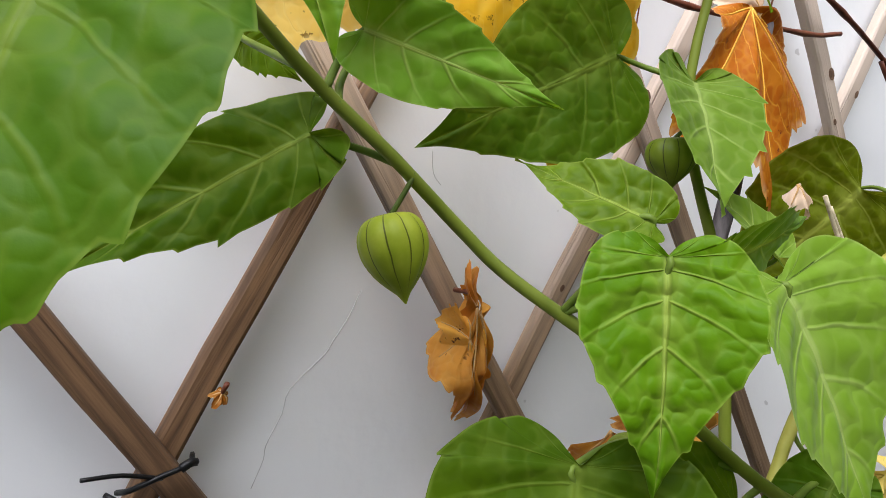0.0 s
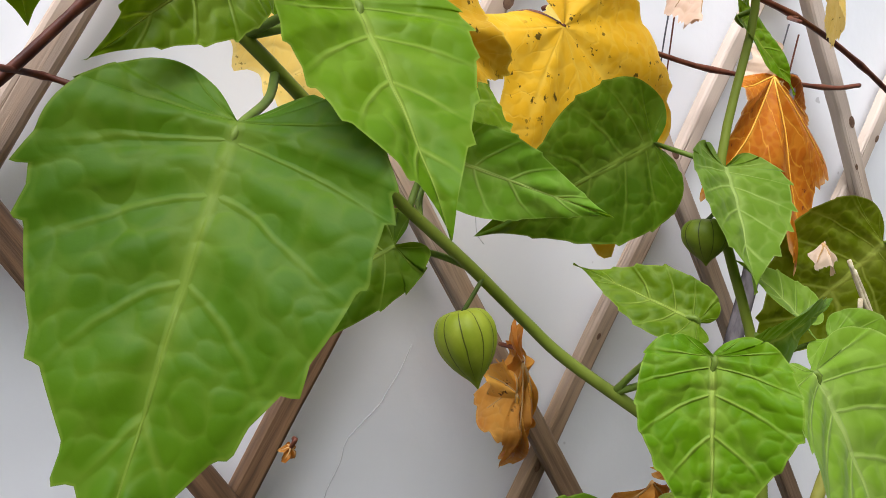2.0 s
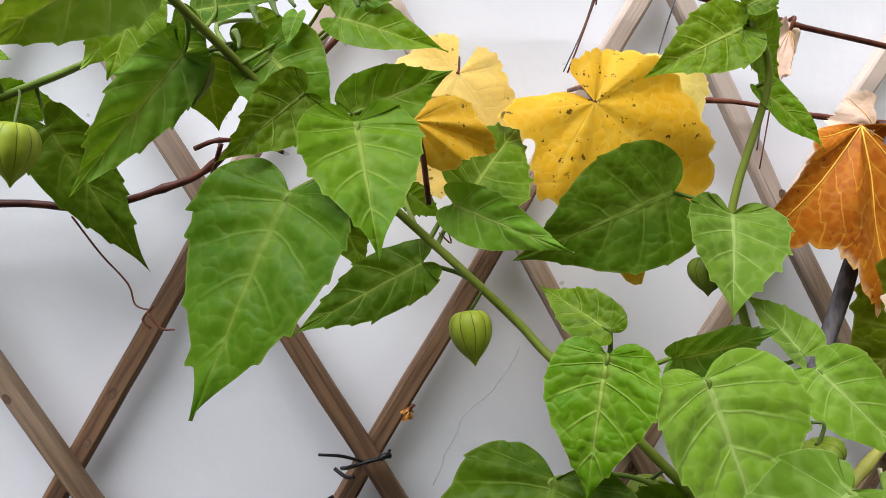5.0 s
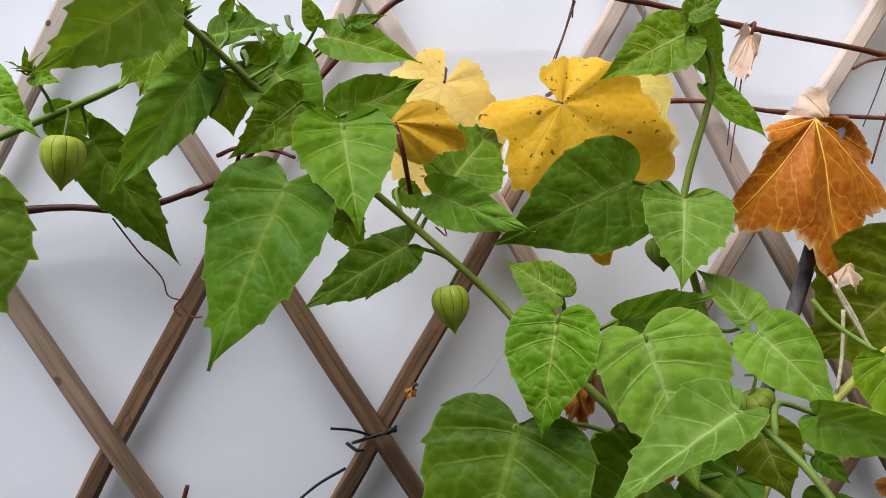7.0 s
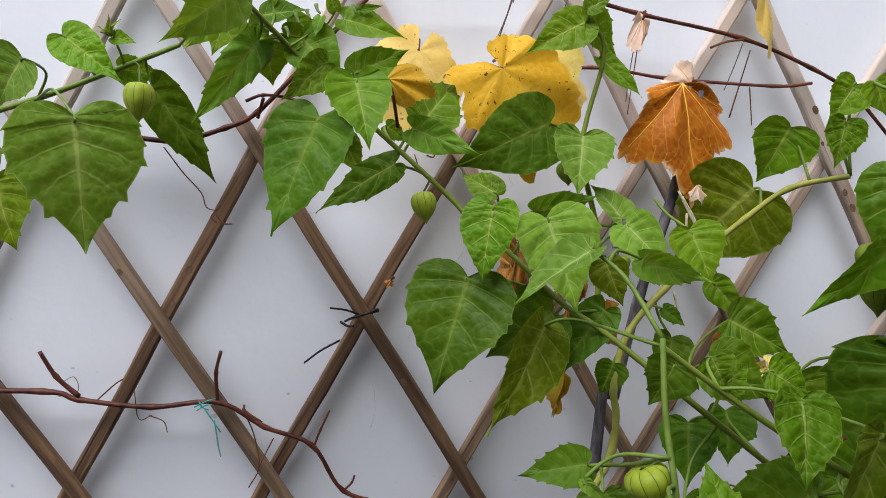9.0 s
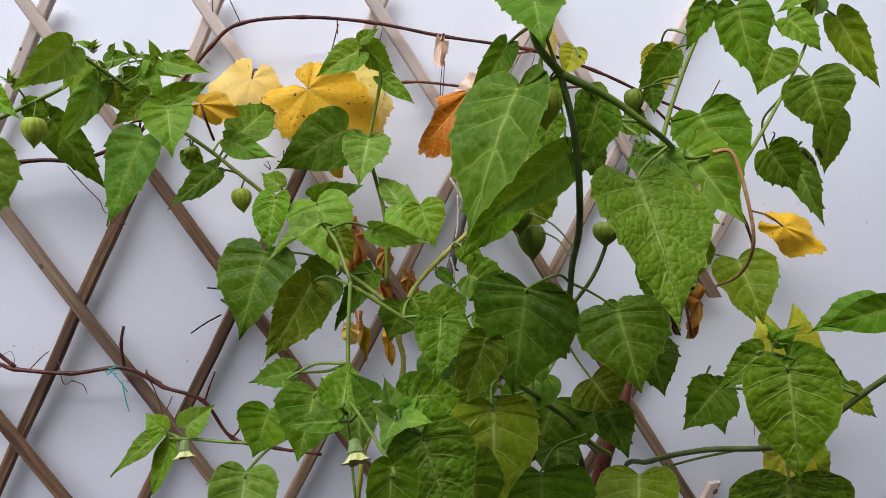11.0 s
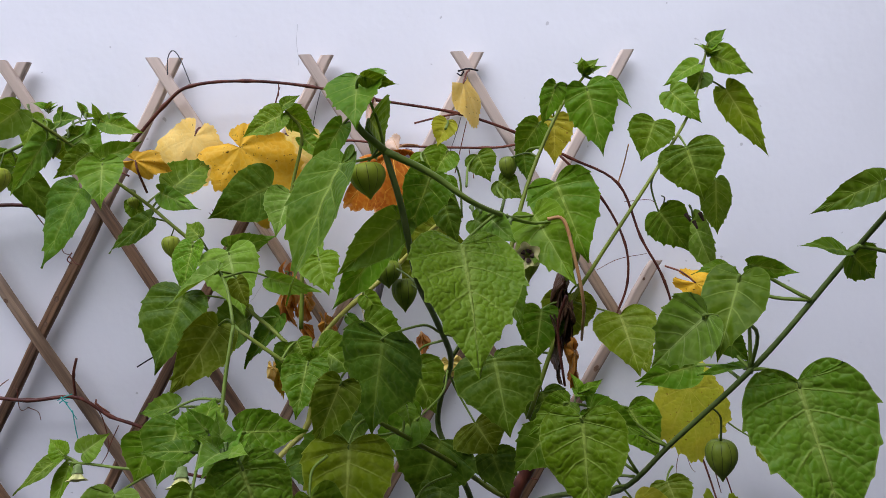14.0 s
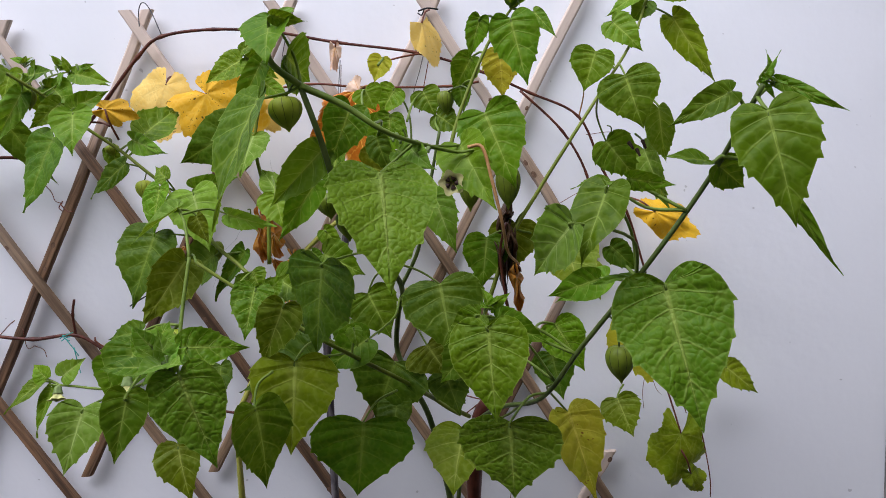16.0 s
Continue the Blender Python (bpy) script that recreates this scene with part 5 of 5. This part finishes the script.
vine_leaf(vine, (0.221, 0.309, 1.52), (0.247, 0.297, 1.487), 0.042, kind='paleyellow', seed=4, stem=(0.221, 0.345, 1.53), cup=0.2, ripple=0.02, puff=0.003, crumple=0.06)
vine_leaf(vine, (0.074, 0.2, 1.491), (0.11, 0.195, 1.482), 0.02, kind='yellow', seed=5, stem=(0.081, 0.208, 1.455), cup=0.2)
vine_leaf(vine, (0.228, 0.304, 1.5), (0.245, 0.294, 1.455), 0.036, kind='paleyellow', seed=6, stem=(0.236, 0.345, 1.53), ripple=0.04, puff=0.004)
vine_leaf(vine, (0.446, 0.33, 1.58), (0.466, 0.335, 1.525), 0.03, face=(0.75, -0.65, 0.05), kind='paleyellow', seed=7, stem=(0.456, 0.36, 1.601), cup=0.1, ripple=0.05, lobes=0.3, span=(-100, 100))
vine_leaf(vine, (0.352, 0.3, 1.496), (0.366, 0.269, 1.388), 0.09, arms=[(-81, 0.38), (-48, 0.8), (0, 1.0), (33, 0.68), (58, 0.46)], span=(-104, 86), lobes=1.5, kind='rust', seed=8, stem=(0.384, 0.345, 1.504), cup=0.12, ripple=0.06, puff=0.03, crumple=0.08, face=(0.1, -1.0, 0.3), label='dry rust orange grape leaf with ochre veins')
vine_leaf(vine, (0.361, 0.3, 1.494), (0.337, 0.3, 1.497), 0.03, kind='bleached', seed=9, cup=0.4, ripple=0.2, span=(-90, 90), crumple=0.2)
vine_leaf(vine, (0.353, 0.262, 1.403), (0.355, 0.25, 1.392), 0.009, kind='bleached', seed=19, cup=0.5, ripple=0.2, span=(-90, 90), crumple=0.3)
vine_leaf(vine, (0.202, 0.33, 1.337), (0.196, 0.312, 1.283), 0.012, kind='crisp', seed=10, span=(-150, 150), cup=0.5, ripple=0.15, crumple=0.35, lobes=0.6, stem=(0.205, 0.358, 1.34), label='crumpled dry brown grape leaf')
vine_leaf(vine, (0.207, 0.334, 1.332), (0.212, 0.317, 1.292), 0.010, kind='crisp', seed=11, span=(-150, 150), cup=0.7, ripple=0.25, crumple=0.4, lobes=0.6)
vine_leaf(vine, (0.197, 0.328, 1.321), (0.207, 0.314, 1.277), 0.008, kind='crisp', seed=23, span=(-150, 150), cup=0.8, ripple=0.25, crumple=0.4, lobes=0.6)
vine_leaf(vine, (0.235, 0.262, 1.291), (0.243, 0.255, 1.256), 0.011, kind='crisp', seed=13, span=(-72, 72), cup=0.6, ripple=0.4, crumple=0.35)
vine_leaf(vine, (0.217, 0.204, 1.254), (0.215, 0.195, 1.211), 0.008, span=(-72, 72), kind='yellow', seed=14, cup=0.6, ripple=0.3, crumple=0.25)
vine_leaf(vine, (0.196, 0.259, 1.236), (0.198, 0.255, 1.217), 0.014, kind='paleyellow', seed=15, cup=0.6, ripple=0.3, crumple=0.3)
vine_leaf(vine, (0.381, 0.24, 1.278), (0.385, 0.235, 1.248), 0.009, kind='crisp', seed=16, span=(-72, 72), cup=0.5, ripple=0.3, crumple=0.3)
vine_leaf(vine, (0.414, 0.23, 1.241), (0.422, 0.226, 1.223), 0.022, kind='paleyellow', seed=17, cup=0.5, ripple=0.3, crumple=0.3)
vine_leaf(vine, (0.327, 0.34, 1.559), (0.322, 0.322, 1.533), 0.010, kind='bleached', seed=18, cup=0.5, ripple=0.3, crumple=0.25, stem=(0.331, 0.35, 1.567))
vine_leaf(vine, (0.079, 0.36, 1.301), (0.076, 0.355, 1.298), 0.006, kind='crisp', seed=20, cup=0.5, ripple=0.3, crumple=0.4, stem=(0.082, 0.365, 1.303))
vine_leaf(vine, (0.244, 0.245, 1.325), (0.241, 0.24, 1.295), 0.011, kind='crisp', seed=21, cup=0.6, ripple=0.4, crumple=0.4)
vine_leaf(vine, (0.268, 0.236, 1.294), (0.274, 0.23, 1.264), 0.011, kind='crisp', seed=22, cup=0.6, ripple=0.4, crumple=0.4)
vine_leaf(vine, (0.531, 0.118, 1.348), (0.52, 0.11, 1.291), 0.0055, kind='brown', seed=30, cup=0.8, ripple=0.4, crumple=0.45)
vine_leaf(vine, (0.534, 0.114, 1.325), (0.527, 0.104, 1.263), 0.0055, kind='brown', seed=31, cup=0.8, ripple=0.4, crumple=0.45)
vine_leaf(vine, (0.522, 0.11, 1.297), (0.529, 0.101, 1.244), 0.0055, kind='brown', seed=32, cup=0.8, ripple=0.4, crumple=0.45)
vine_leaf(vine, (0.537, 0.112, 1.313), (0.537, 0.105, 1.268), 0.0055, kind='brown', seed=33, cup=0.8, ripple=0.4, crumple=0.45)
vine_leaf(vine, (0.537, 0.101, 1.28), (0.54, 0.094, 1.241), 0.008, kind='crisp', seed=35, cup=0.8, ripple=0.4, crumple=0.4)
child("dry_stalk", tube_mesh("dry_stalk", [(0.494, -0.018, 1.421), (0.506, -0.022, 1.42), (0.512, -0.03, 1.394), (0.519, -0.03, 1.355), (0.524, 0.0, 1.325), (0.538, 0.07, 1.3)], 0.0016, 0.0012, STRAW, steps=5), vine)
child("dry_stalk", tube_mesh("dry_stalk", [(0.529, 0.095, 1.339), (0.521, 0.101, 1.305), (0.525, 0.091, 1.249)], 0.0016, 0.0013, CANE, steps=5), vine)

# stake, ties and wire
stake = tagged(new("garden_stake", tube_mesh("garden_stake", [(0.3735, 0.305, 1.498), (0.35, 0.3, 1.396), (0.319, 0.3, 1.288), (0.298, 0.3, 1.189), (0.282, 0.3, 1.132), (0.23, 0.32, 0.0)], 0.0048, 0.0055, STAKE, steps=6, sides=10, knots=0.12, seed=4)), "grey weathered wooden garden stake beside a trellis", "stake")
twine = thing("twine", "pale jute twine tied round a stake and a stem", "twine")
child("strand", tube_mesh("strand", [(0.319, 0.225, 1.402), (0.33, 0.222, 1.38), (0.344, 0.217, 1.355)], 0.0011, 0.001, TWINE, steps=6), twine)
child("strand", tube_mesh("strand", [(0.322, 0.224, 1.397), (0.333, 0.221, 1.377), (0.342, 0.217, 1.354)], 0.0011, 0.001, TWINE, steps=6), twine)
child("strand", tube_mesh("strand", [(0.326, 0.222, 1.383), (0.325, 0.22, 1.357), (0.321, 0.217, 1.337)], 0.0011, 0.001, TWINE, steps=6), twine)
child("strand", tube_mesh("strand", [(0.314, 0.214, 1.318), (0.317, 0.211, 1.302), (0.314, 0.211, 1.289)], 0.0011, 0.001, TWINE, steps=6), twine)
child("strand", tube_mesh("strand", [(0.34, 0.217, 1.357), (0.346, 0.216, 1.352), (0.342, 0.216, 1.35)], 0.0011, 0.001, TWINE, steps=6), twine)
zip_tie = thing("cable_tie", "black nylon cable tie round crossed trellis slats", "cable tie")
child("strap", tube_mesh("strap", [(0.031, 0.366, 1.258), (0.036, 0.356, 1.263), (0.049, 0.353, 1.268), (0.062, 0.356, 1.27), (0.065, 0.366, 1.27)], 0.0014, 0.00126, BLACK, steps=4, sides=6), zip_tie)
child("strap", tube_mesh("strap", [(0.026, 0.368, 1.257), (0.034, 0.361, 1.254), (0.04, 0.358, 1.255)], 0.0014, 0.00126, BLACK, steps=4, sides=6), zip_tie)
child("strap", tube_mesh("strap", [(0.058, 0.353, 1.27), (0.062, 0.353, 1.272), (0.065, 0.355, 1.271)], 0.0023, 0.0020700000000000002, BLACK, steps=4, sides=6), zip_tie)
child("strap", tube_mesh("strap", [(0.05, 0.355, 1.266), (0.033, 0.35, 1.274), (0.017, 0.345, 1.278)], 0.0011, 0.00099, BLACK, steps=4, sides=6), zip_tie)
child("strap", tube_mesh("strap", [(0.025, 0.365, 1.238), (0.005, 0.36, 1.229), (-0.011, 0.35, 1.22)], 0.0012, 0.00108, BLACK, steps=4, sides=6), zip_tie)
zip_tie_top = thing("cable_tie", "black cable tie round the top of a trellis", "cable tie")
child("strap", tube_mesh("strap", [(0.441, 0.362, 1.601), (0.454, 0.358, 1.603), (0.468, 0.362, 1.601)], 0.0012, 0.0012, BLACK, steps=4, sides=6), zip_tie_top)
child("strap", tube_mesh("strap", [(0.44, 0.366, 1.599), (0.445, 0.36, 1.595), (0.449, 0.358, 1.601)], 0.001, 0.001, BLACK, steps=4, sides=6), zip_tie_top)
tie_teal = thing("string", "teal string knotted round a brown cane", "string")
child("strand", tube_mesh("strand", [(-0.121, 0.347, 1.179), (-0.11, 0.347, 1.184), (-0.1, 0.347, 1.187)], 0.0008, 0.0006, TEAL, steps=4, sides=5), tie_teal)
child("strand", tube_mesh("strand", [(-0.116, 0.347, 1.184), (-0.113, 0.347, 1.178), (-0.107, 0.347, 1.175)], 0.0008, 0.0006, TEAL, steps=4, sides=5), tie_teal)
child("strand", tube_mesh("strand", [(-0.111, 0.347, 1.176), (-0.104, 0.347, 1.164), (-0.097, 0.347, 1.151)], 0.0008, 0.0006, TEAL, steps=4, sides=5), tie_teal)
child("strand", tube_mesh("strand", [(-0.102, 0.347, 1.164), (-0.1, 0.347, 1.137), (-0.098, 0.347, 1.124)], 0.0008, 0.0006, TEAL, steps=4, sides=5), tie_teal)
child("strand", tube_mesh("strand", [(-0.119, 0.347, 1.175), (-0.111, 0.347, 1.18), (-0.104, 0.347, 1.181)], 0.0008, 0.0006, TEAL, steps=4, sides=5), tie_teal)
hook = thing("wire_hook", "thin dark wire hooked over the trellis top", "wire")
child("wire", tube_mesh("wire", [(0.056, 0.36, 1.61), (0.058, 0.36, 1.63), (0.063, 0.36, 1.64), (0.069, 0.36, 1.639), (0.076, 0.36, 1.626), (0.088, 0.353, 1.596)], 0.0008, 0.0008, WIRE, steps=5, sides=5), hook)
nail = thing("cable_clip", "small black clip on the stake", "clip")
child("clip", tube_mesh("clip", [(0.317, 0.3, 1.291), (0.322, 0.3, 1.291), (0.328, 0.3, 1.286)], 0.0014, 0.0012, BLACK, steps=3, sides=6), nail)

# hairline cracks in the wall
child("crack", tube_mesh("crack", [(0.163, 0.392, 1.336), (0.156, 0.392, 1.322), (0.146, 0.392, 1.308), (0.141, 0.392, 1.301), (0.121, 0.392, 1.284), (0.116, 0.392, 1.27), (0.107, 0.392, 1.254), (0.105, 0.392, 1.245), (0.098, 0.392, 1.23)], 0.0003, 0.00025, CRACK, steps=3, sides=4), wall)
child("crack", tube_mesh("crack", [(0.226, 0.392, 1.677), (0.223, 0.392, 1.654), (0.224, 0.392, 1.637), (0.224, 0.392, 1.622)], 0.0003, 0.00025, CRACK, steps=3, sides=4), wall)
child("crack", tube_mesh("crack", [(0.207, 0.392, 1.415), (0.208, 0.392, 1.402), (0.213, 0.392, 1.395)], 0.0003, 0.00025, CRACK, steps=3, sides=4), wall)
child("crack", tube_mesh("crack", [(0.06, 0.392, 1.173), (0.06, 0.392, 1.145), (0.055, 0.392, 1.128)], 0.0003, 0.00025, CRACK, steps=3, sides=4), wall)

# crowded small leaves of the upper left shoots
leaf(plant, (-0.042, 0.216, 1.543), (-0.057, 0.212, 1.508), 0.9, stem=(-0.012, 0.185, 1.528), kind='green', stalk=0.0009, near=False, roll=0)
leaf(plant, (-0.018, 0.213, 1.537), (0.016, 0.203, 1.542), 0.6, stem=(-0.009, 0.188, 1.525), kind='green', stalk=0.0009, near=False, roll=5)
leaf(plant, (-0.029, 0.214, 1.532), (-0.013, 0.207, 1.509), 0.9, stem=(-0.006, 0.192, 1.521), kind='green', stalk=0.0009, near=False, roll=-20)
leaf(plant, (0.01, 0.209, 1.521), (0.041, 0.199, 1.489), 0.9, stem=(0.002, 0.199, 1.513), kind='green', stalk=0.0009, near=False, roll=0)
leaf(plant, (0.042, 0.205, 1.534), (0.088, 0.194, 1.521), 0.5, stem=(0.008, 0.204, 1.507), kind='green', stalk=0.0009, near=False, roll=2)
leaf(plant, (0.036, 0.206, 1.54), (0.03, 0.201, 1.556), 0.6, stem=(0.005, 0.202, 1.510), kind='young', stalk=0.0009, near=False, roll=12)
leaf(plant, (-0.004, 0.219, 1.525), (0.021, 0.23, 1.522), 0.74, face=(0.36, -0.91, -0.19), stem=(-0.002, 0.195, 1.517), kind='green', stalk=0.0009, near=False)
leaf(plant, (-0.011, 0.212, 1.547), (-0.004, 0.206, 1.555), 0.7, stem=(-0.009, 0.188, 1.525), kind='young', stalk=0.0009, near=False, roll=-5)
leaf(plant, (0.052, 0.204, 1.54), (0.071, 0.196, 1.543), 0.35, stem=(0.008, 0.204, 1.507), kind='young', stalk=0.0009, near=False, roll=-20)
leaf(plant, (0.025, 0.208, 1.536), (0.02, 0.203, 1.522), 0.7, stem=(0.002, 0.199, 1.513), kind='soft', stalk=0.0009, near=False, roll=-20)
child("bud", tube_mesh("bud", [(0.007, 0.204, 1.538), (0.008, 0.203, 1.534), (0.01, 0.202, 1.53)], 0.0016, 0.0007, BUD, 4, 7), plant)
child("bud", tube_mesh("bud", [(0.015, 0.203, 1.54), (0.016, 0.202, 1.537), (0.018, 0.201, 1.533)], 0.0016, 0.0007, BUD, 4, 7), plant)
child("bud", tube_mesh("bud", [(-0.001, 0.205, 1.528), (0.001, 0.204, 1.524), (0.001, 0.203, 1.52)], 0.0016, 0.0007, BUD, 4, 7), plant)
child("bud", tube_mesh("bud", [(0.022, 0.203, 1.544), (0.023, 0.201, 1.54), (0.025, 0.2, 1.537)], 0.0016, 0.0007, BUD, 4, 7), plant)
child("bud", tube_mesh("bud", [(0.049, 0.199, 1.544), (0.05, 0.198, 1.54), (0.051, 0.197, 1.537)], 0.0016, 0.0007, BUD, 4, 7), plant)
child("bud", tube_mesh("bud", [(-0.044, 0.21, 1.558), (-0.043, 0.209, 1.554), (-0.041, 0.208, 1.551)], 0.0016, 0.0007, BUD, 4, 7), plant)

# old woody foot of the vine and dry leaves that hang in the middle
child("cane", tube_mesh("cane", [(0.526, 0.271, 1.158), (0.506, 0.251, 1.098), (0.476, 0.251, 0.998), (0.456, 0.33, 0.5), (0.446, 0.33, 0.0)], 0.0065, 0.012, CANE, knots=0.3), vine)
vine_leaf(vine, (0.238, 0.288, 1.216), (0.240, 0.284, 1.174), 0.0065, kind='yellow', seed=51, span=(-150, 150), cup=0.6, ripple=0.25, crumple=0.35, lobes=0.6)
vine_leaf(vine, (0.207, 0.272, 1.237), (0.209, 0.268, 1.195), 0.0065, kind='crisp', seed=52, span=(-150, 150), cup=0.6, ripple=0.25, crumple=0.35, lobes=0.6)

# pin
pin = thing("screw", "small steel screw in the top of a trellis slat", "screw")
child("screw_head", tube_mesh("screw_head", [(0.451, 0.368, 1.587), (0.452, 0.362, 1.587)], 0.0022, 0.0026, WIRE, steps=2, sides=10), pin)

# thin dead wire threads
child("tendril", tube_mesh("tendril", [(0.203, 0.36, 1.587), (0.195, 0.36, 1.562), (0.182, 0.36, 1.533)], 0.0006, 0.0005, WIRE, steps=4, sides=5), vine)
child("tendril", tube_mesh("tendril", [(0.443, 0.36, 1.541), (0.436, 0.36, 1.52), (0.426, 0.36, 1.494)], 0.0006, 0.0005, WIRE, steps=4, sides=5), vine)
child("tendril", tube_mesh("tendril", [(0.329, 0.36, 1.545), (0.324, 0.36, 1.514), (0.321, 0.36, 1.482)], 0.0006, 0.0005, WIRE, steps=4, sides=5), vine)
child("tendril", tube_mesh("tendril", [(0.257, 0.36, 1.581), (0.249, 0.36, 1.554), (0.24, 0.36, 1.516)], 0.0006, 0.0005, WIRE, steps=4, sides=5), vine)

# leaves deep in the plant, most with their shade put into the dark skin's colour
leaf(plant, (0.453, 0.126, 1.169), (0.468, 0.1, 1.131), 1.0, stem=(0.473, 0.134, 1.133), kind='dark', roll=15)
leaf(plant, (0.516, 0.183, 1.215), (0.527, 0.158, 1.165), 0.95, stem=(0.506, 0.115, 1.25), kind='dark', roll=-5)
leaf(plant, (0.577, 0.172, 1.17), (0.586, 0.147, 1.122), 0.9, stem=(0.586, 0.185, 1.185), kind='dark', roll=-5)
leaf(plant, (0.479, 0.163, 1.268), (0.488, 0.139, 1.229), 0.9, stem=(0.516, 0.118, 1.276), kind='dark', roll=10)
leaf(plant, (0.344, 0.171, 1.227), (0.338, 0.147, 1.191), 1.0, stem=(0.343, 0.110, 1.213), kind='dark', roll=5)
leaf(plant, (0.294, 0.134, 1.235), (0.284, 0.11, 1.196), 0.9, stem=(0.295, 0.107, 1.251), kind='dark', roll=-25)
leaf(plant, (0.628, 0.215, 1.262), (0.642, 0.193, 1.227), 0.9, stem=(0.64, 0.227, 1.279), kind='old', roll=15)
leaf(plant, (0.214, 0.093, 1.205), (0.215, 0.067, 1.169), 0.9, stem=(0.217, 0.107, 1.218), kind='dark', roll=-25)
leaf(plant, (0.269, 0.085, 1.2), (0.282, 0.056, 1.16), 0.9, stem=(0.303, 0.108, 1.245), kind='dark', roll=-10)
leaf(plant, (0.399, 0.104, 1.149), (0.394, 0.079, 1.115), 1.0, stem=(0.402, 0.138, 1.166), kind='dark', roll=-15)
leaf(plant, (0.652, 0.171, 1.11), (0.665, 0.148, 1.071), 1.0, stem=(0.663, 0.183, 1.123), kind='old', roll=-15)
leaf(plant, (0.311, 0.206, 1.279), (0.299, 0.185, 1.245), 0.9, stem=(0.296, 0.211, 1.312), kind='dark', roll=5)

# withered curled leaf and dark dry calyxes on the right shoot
child("bud", tube_mesh("bud", [(0.673, 0.167, 1.41), (0.675, 0.164, 1.406), (0.677, 0.163, 1.402)], 0.0024, 0.0012, MARK, 4, 7), plant)
child("bud", tube_mesh("bud", [(0.681, 0.165, 1.402), (0.682, 0.163, 1.399), (0.684, 0.162, 1.394)], 0.0024, 0.0012, MARK, 4, 7), plant)
child("bud", tube_mesh("bud", [(0.688, 0.166, 1.411), (0.689, 0.164, 1.407), (0.691, 0.163, 1.402)], 0.0024, 0.0012, MARK, 4, 7), plant)

# small downy buds along the light branch
child("bud", tube_mesh("bud", [(0.436, -0.035, 1.436), (0.436, -0.037, 1.434), (0.436, -0.038, 1.432)], 0.0022, 0.0009, BUD, 4, 7), plant)
child("bud", tube_mesh("bud", [(0.439, -0.036, 1.432), (0.439, -0.038, 1.43), (0.439, -0.038, 1.428)], 0.0022, 0.0009, BUD, 4, 7), plant)
child("bud", tube_mesh("bud", [(0.432, -0.035, 1.434), (0.433, -0.037, 1.432), (0.433, -0.038, 1.43)], 0.0022, 0.0009, BUD, 4, 7), plant)
child("bud", tube_mesh("bud", [(0.462, -0.039, 1.423), (0.461, -0.041, 1.421), (0.462, -0.041, 1.419)], 0.0022, 0.0009, BUD, 4, 7), plant)
leaf(plant, (0.447, -0.037, 1.423), (0.464, -0.052, 1.406), 0.7, stem=(0.461, -0.030, 1.426), kind='soft', roll=-15)
